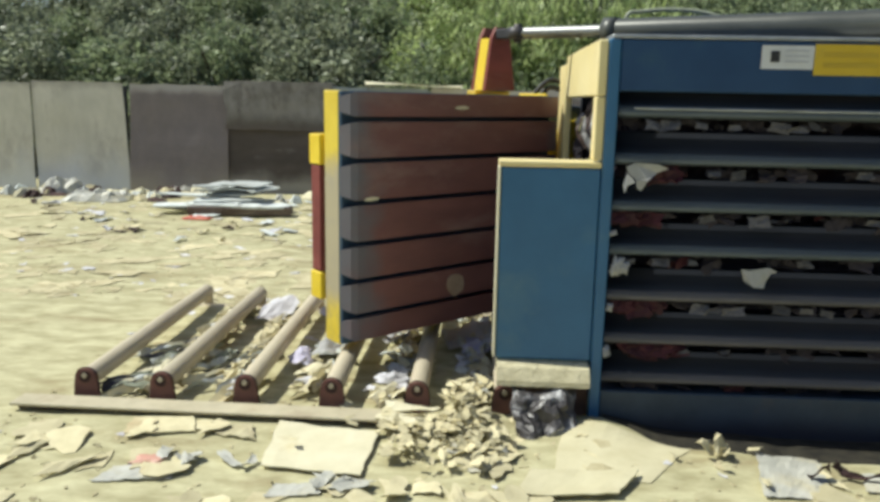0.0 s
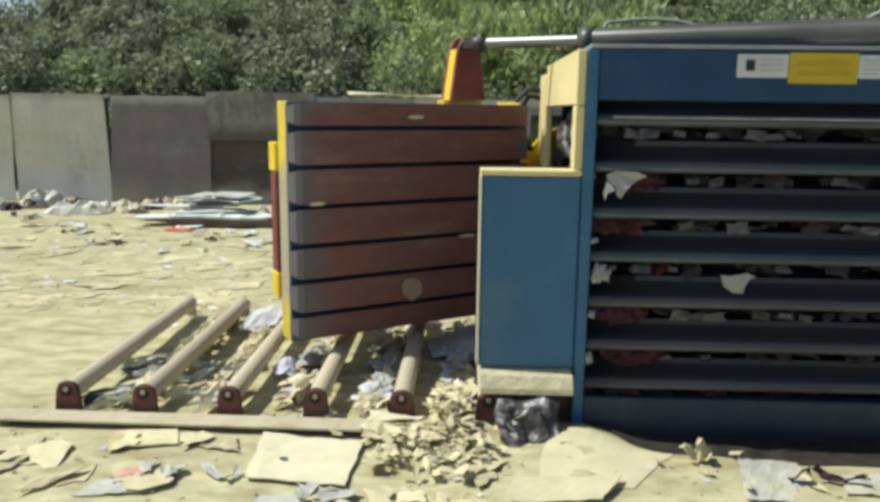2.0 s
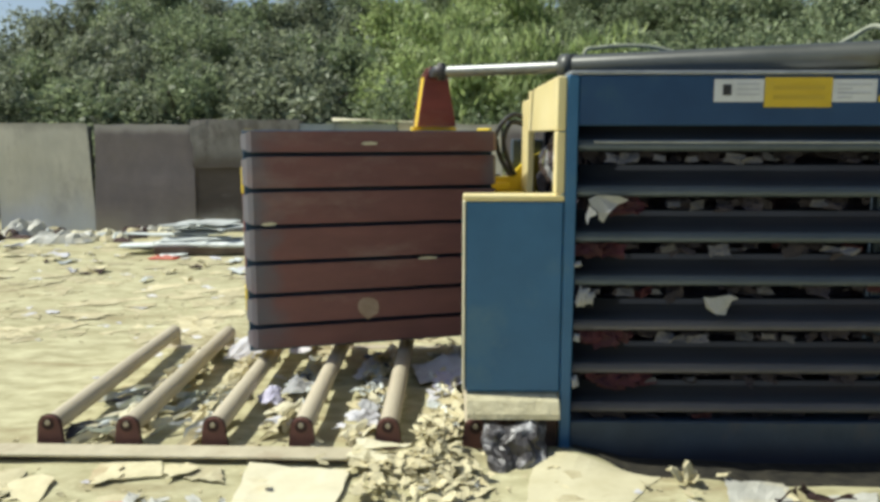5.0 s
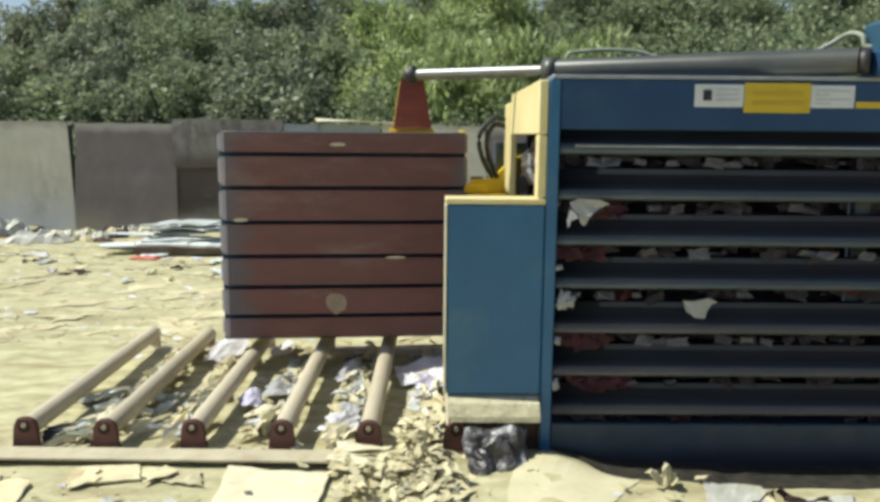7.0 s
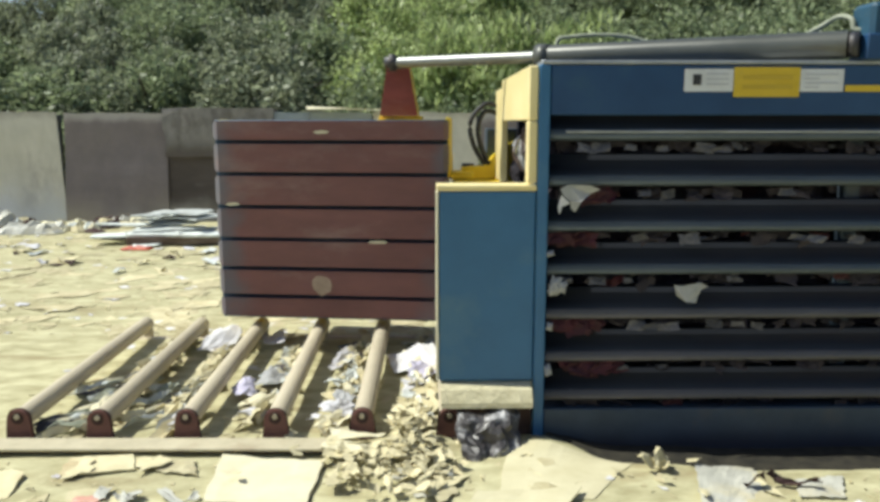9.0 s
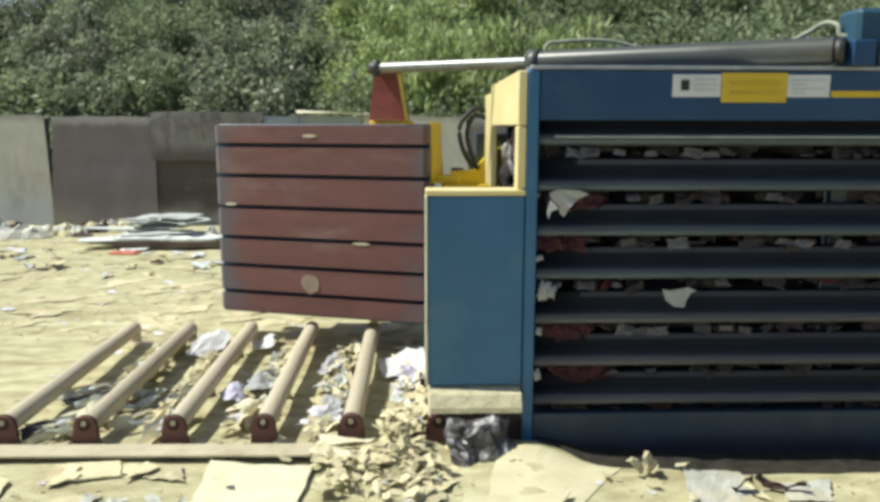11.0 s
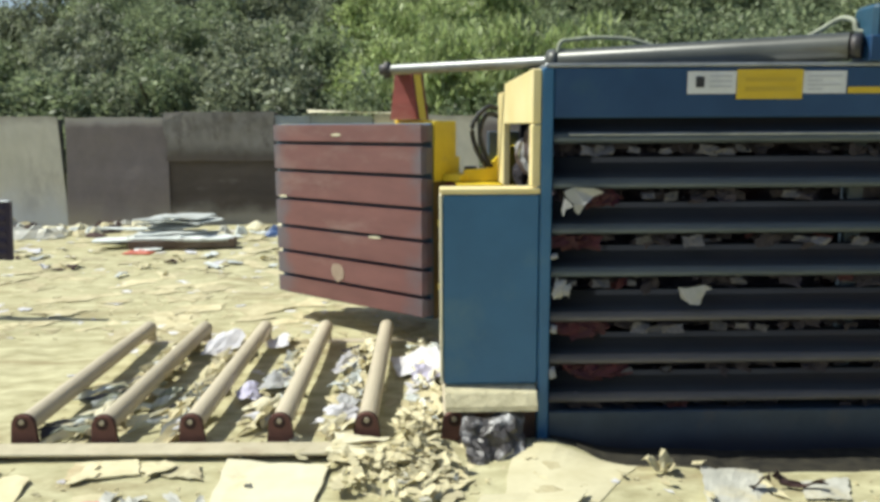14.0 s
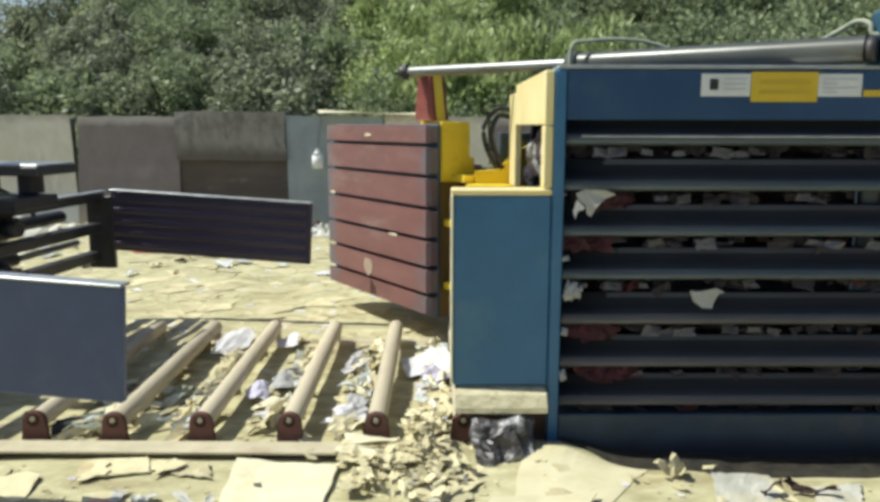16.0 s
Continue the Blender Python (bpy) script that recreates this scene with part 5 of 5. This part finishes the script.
def build_loader():
    """Its origin is on the ground below the tips of the clamp plates."""
    ob = thing("clamp_loader", "dark loader truck with two wide bale clamp plates", "loader", at=pose(-14, 0, 0))
    L0, H = -1.69, 0.495
    # far plate: ribbed inner face shows
    zf = 0.545
    far = part("clamp_plate", boxed(L0, 0, CL_FAR, CL_FAR + 0.04, zf, zf + H), M_loader_in, ob, "dark ribbed clamp plate")
    part("top_edge", boxed(L0, 0.0, CL_FAR - 0.03, CL_FAR + 0.05, zf + H + 0.001, zf + H + 0.014, 0.003), M_edge, far, "bare steel top edge")
    for k in range(5):
        z = zf + 0.06 + k * 0.094
        part("plate_rib", prism([(CL_FAR - 0.002, z - 0.03), (CL_FAR - 0.014, z - 0.012), (CL_FAR - 0.014, z + 0.012), (CL_FAR - 0.002, z + 0.03)], "x", L0 + 0.03, -0.04), M_loader_in, far)
    zn, HN, TN = 0.497, 0.478, 0.09
    near = part("clamp_plate", boxed(L0, TN, CL_NEAR - 0.04, CL_NEAR, zn, zn + HN), M_loader, ob, "slate blue clamp plate")
    part("top_edge", boxed(L0, TN, CL_NEAR - 0.05, CL_NEAR + 0.03, zn + HN + 0.001, zn + HN + 0.014, 0.003), M_edge, near, "bare steel top edge")
    # both plates hang slightly nose-down
    for plate, x, z, drop in ((far, -0.9, zf + H / 2, 0.015), (near, TN, zn + HN / 2, 0.015)):
        plate.matrix_basis = pose(x, 0, z - drop, 0, 3.1, 0) @ Matrix.Translation((-x, 0, -z))
    # carriage: cross beams, slides, cylinders
    for z0, z1, d, nm in ((0.98, 1.06, 0.0, "slide_beam"), (0.72, 0.80, 0.02, "slide_beam"), (0.48, 0.56, 0.05, "slide_beam")):
        part(nm, boxed(L0 - 0.16 - d, L0 - 0.06 - d, CL_NEAR - 0.02, CL_FAR + 0.03, z0, z1), M_dark, ob, "dark steel slide beam")
    part("upper_beam", boxed(L0 - 0.5, L0 + 0.27, 5.15, 5.6, 1.27, 1.33), M_dark, ob, "dark steel cross beam")
    part("upper_lip", boxed(L0 - 0.48, L0 + 0.26, 5.17, 5.58, 1.332, 1.345, 0.003), M_edge, ob, "bare steel lip")
    for x in (L0 - 0.3, L0 + 0.02):
        part("strut", boxed(x, x + 0.1, 5.3, 5.45, 1.14, 1.268), M_dark, ob)
    part("carriage_beam", boxed(L0 - 0.5, L0 + 0.24, 4.95, 5.4, 1.06, 1.138), M_dark, ob, "dark carriage beam")
    part("slide_top", boxed(L0 - 0.05, L0 + 0.02, 5.42, CL_FAR - 0.06, 1.062, 1.075, 0.003), M_edge, ob, "bare steel slide")
    part("valve_box", boxed(L0 - 0.3, L0 - 0.02, 5.05, 5.35, 0.84, 0.98), M_dark, ob, "dark valve block")
    part("valve_cap", rod((L0 - 0.02, 5.2, 0.92), (L0 + 0.08, 5.2, 0.92), 0.055), M_dark, ob, smooth=True)
    part("lower_arm", boxed(L0 - 0.4, L0 + 0.22, 4.9, 5.0, 0.62, 0.7), M_rust_arm, ob, "brown lower arm")
    for dx, z in ((0.0, 0.8), (0.06, 0.74), (-0.1, 0.9)):
        part("hose", add_hose(bmesh.new(), [(L0 - 0.1 + dx, 5.05, z), (L0 + 0.12 + dx, 5.0, z - 0.12), (L0 + 0.02 + dx, 4.98, z - 0.25), (L0 - 0.25 + dx, 5.0, z - 0.2)], 0.015), M_rubber, ob, "black hydraulic hose", True)
    part("fitting", rod((L0 - 0.05, 5.0, 0.72), (L0 + 0.0, 5.0, 0.86), 0.03), M_chrome, ob, "bright hose fitting", True)
    for y in (CL_FAR - 0.01, CL_NEAR - 0.035):
        part("plate_arm", boxed(L0 - 0.2, L0 + 0.02, y, y + 0.045, 0.42, 1.02), M_dark, ob, "dark clamp arm")
    part("clamp_cylinder", rod((L0 - 0.26, 4.2, 0.88), (L0 - 0.26, 6.2, 0.88), 0.05), M_dark, ob, "dark clamp cylinder", True)
    part("clamp_cylinder", rod((L0 - 0.26, 4.3, 0.64), (L0 - 0.26, 5.6, 0.64), 0.05), M_dark, ob, "dark clamp cylinder", True)
    part("piston_rod", rod((L0 - 0.26, 5.6, 0.64), (L0 - 0.26, 6.4, 0.64), 0.028), M_chrome, ob, "bright piston rod", True)
    for y in (4.45, 5.35):
        part("mast_rail", boxed(L0 - 0.55, L0 - 0.42, y, y + 0.12, 0.12, 2.15), M_dark, ob, "dark mast rail")
    part("mast_head", boxed(L0 - 0.55, L0 - 0.42, 4.57, 5.35, 2.0, 2.1), M_dark, ob)
    part("back_plate", boxed(L0 - 0.4, L0 - 0.32, 4.35, 5.55, 0.45, 1.0), M_dark, ob, "dark carriage plate")
    part("hose", add_hose(bmesh.new(), [(L0 - 0.3, 5.2, 1.0), (L0 - 0.28, 5.5, 1.15), (L0 - 0.27, 5.8, 1.0), (L0 - 0.27, 5.9, 0.9)], 0.016), M_rubber, ob, "black hydraulic hose", True)
    part("chassis", boxed(L0 - 2.5, L0 - 0.6, 4.3, 5.6, 0.3, 1.05, 0.06), M_loader_body, ob, "yellow chassis")
    # unseen block added so that the loader's shadow is solid
    part("shadow_hood", boxed(L0 - 2.5, L0 - 1.5, 4.36, 5.54, 1.06, 1.75, 0.05), M_loader_body, ob, "unseen yellow hood added to fill the shadow")
    part("counterweight", boxed(L0 - 3.0, L0 - 2.52, 4.3, 5.6, 0.35, 1.2, 0.12), M_dark, ob)
    for x in (L0 - 1.6, L0 - 2.6):
        for y in (4.4, 5.5):
            part("guard_post", boxed(x, x + 0.07, y - 0.04, y + 0.03, 1.06, 2.1), M_dark, ob)
    part("guard_roof", boxed(L0 - 2.65, L0 - 1.45, 4.3, 5.6, 2.1, 2.16), M_dark, ob)
    for x in (L0 - 0.9, L0 - 2.4):
        for y in (4.12, 5.52):
            wh = part("wheel", rod((x, y, 0.33), (x, y + 0.26, 0.33), 0.34, seg=28), M_rubber, ob, "black tyre", True)
            part("rim", rod((x, y - 0.006, 0.33), (x, y + 0.266, 0.33), 0.18, seg=20), M_edge, wh)
    return ob


build_ground()
build_hill()
build_wall()
build_fence()
build_bottle()
build_baler()
build_bale()
DOOR = build_door()
CYL, ROD = build_cylinder()
build_rollers()
build_rubbish()
LOADER = build_loader()
build_shrubs()


# ---- what moves ----
DOOR_TURN = [(0.0, 42.6), (0.5, 39.9), (1.0, 37.4), (1.5, 34.7), (2.0, 31.8), (2.5, 29.2), (3.0, 26.6), (3.5, 24.2), (4.0, 21.6), (5.0, 16.4), (6.0, 10.9), (6.5, 8.1),
             (7.0, 4.9), (7.5, 2.4), (8.0, -1.1), (8.5, -3.8), (9.5, -9.0), (11.0, -17.3), (11.5, -20.7), (12.0, -23.8), (12.5, -27.0), (13.0, -31.0), (13.5, -34.8), (14.0, -39.6),
             (14.5, -43.6), (15.0, -48.6), (15.5, -52.6), (16.0, -56.0)]
# time, tip of the far plate (x, y), heading: it comes in and swings towards the camera
LOADER_WAY = [(0.0, -14.0, 6.5, 1.0), (7.0, -14.0, 6.5, 1.0), (9.0, -11.4, 6.5, 1.0), (11.0, -7.25, 6.5, 1.0), (13.0, -4.8, 6.5, 1.0), (14.0, -3.56, 6.5, 0.8), (14.5, -2.92, 6.49, 0.0),
              (15.0, -2.3, 6.45, -1.3), (15.5, -1.665, 6.35, -3.3), (16.0, -1.087, 6.2, -6.0)]


def motions():
    walk(DOOR, [(t, pose(HINGE[0], HINGE[1], 0, 0, 0, a)) for t, a in DOOR_TURN])
    turns, slides = [], []
    for t, a in DOOR_TURN:
        pin = Matrix.Translation((HINGE[0], HINGE[1], 0)) @ Matrix.Rotation(radians(a), 4, "Z") @ Vector((-0.49, -0.335, 1.985))
        d = pin - PIVOT
        yaw = math.degrees(math.atan2(-d.y, -d.x))
        tilt = math.degrees(math.asin(d.z / d.length))
        turns.append((t, Matrix.Translation(PIVOT) @ Matrix.Rotation(radians(yaw), 4, "Z") @ Matrix.Rotation(radians(tilt), 4, "Y")))
        slides.append((t, pose(-d.length, 0, 0)))
    walk(CYL, turns)
    walk(ROD, slides)
    walk(LOADER, [(t, Matrix.Translation((x, y, 0)) @ Matrix.Rotation(radians(a), 4, "Z") @ Matrix.Translation((0, -CL_FAR, 0))) for t, x, y, a in LOADER_WAY])


motions()
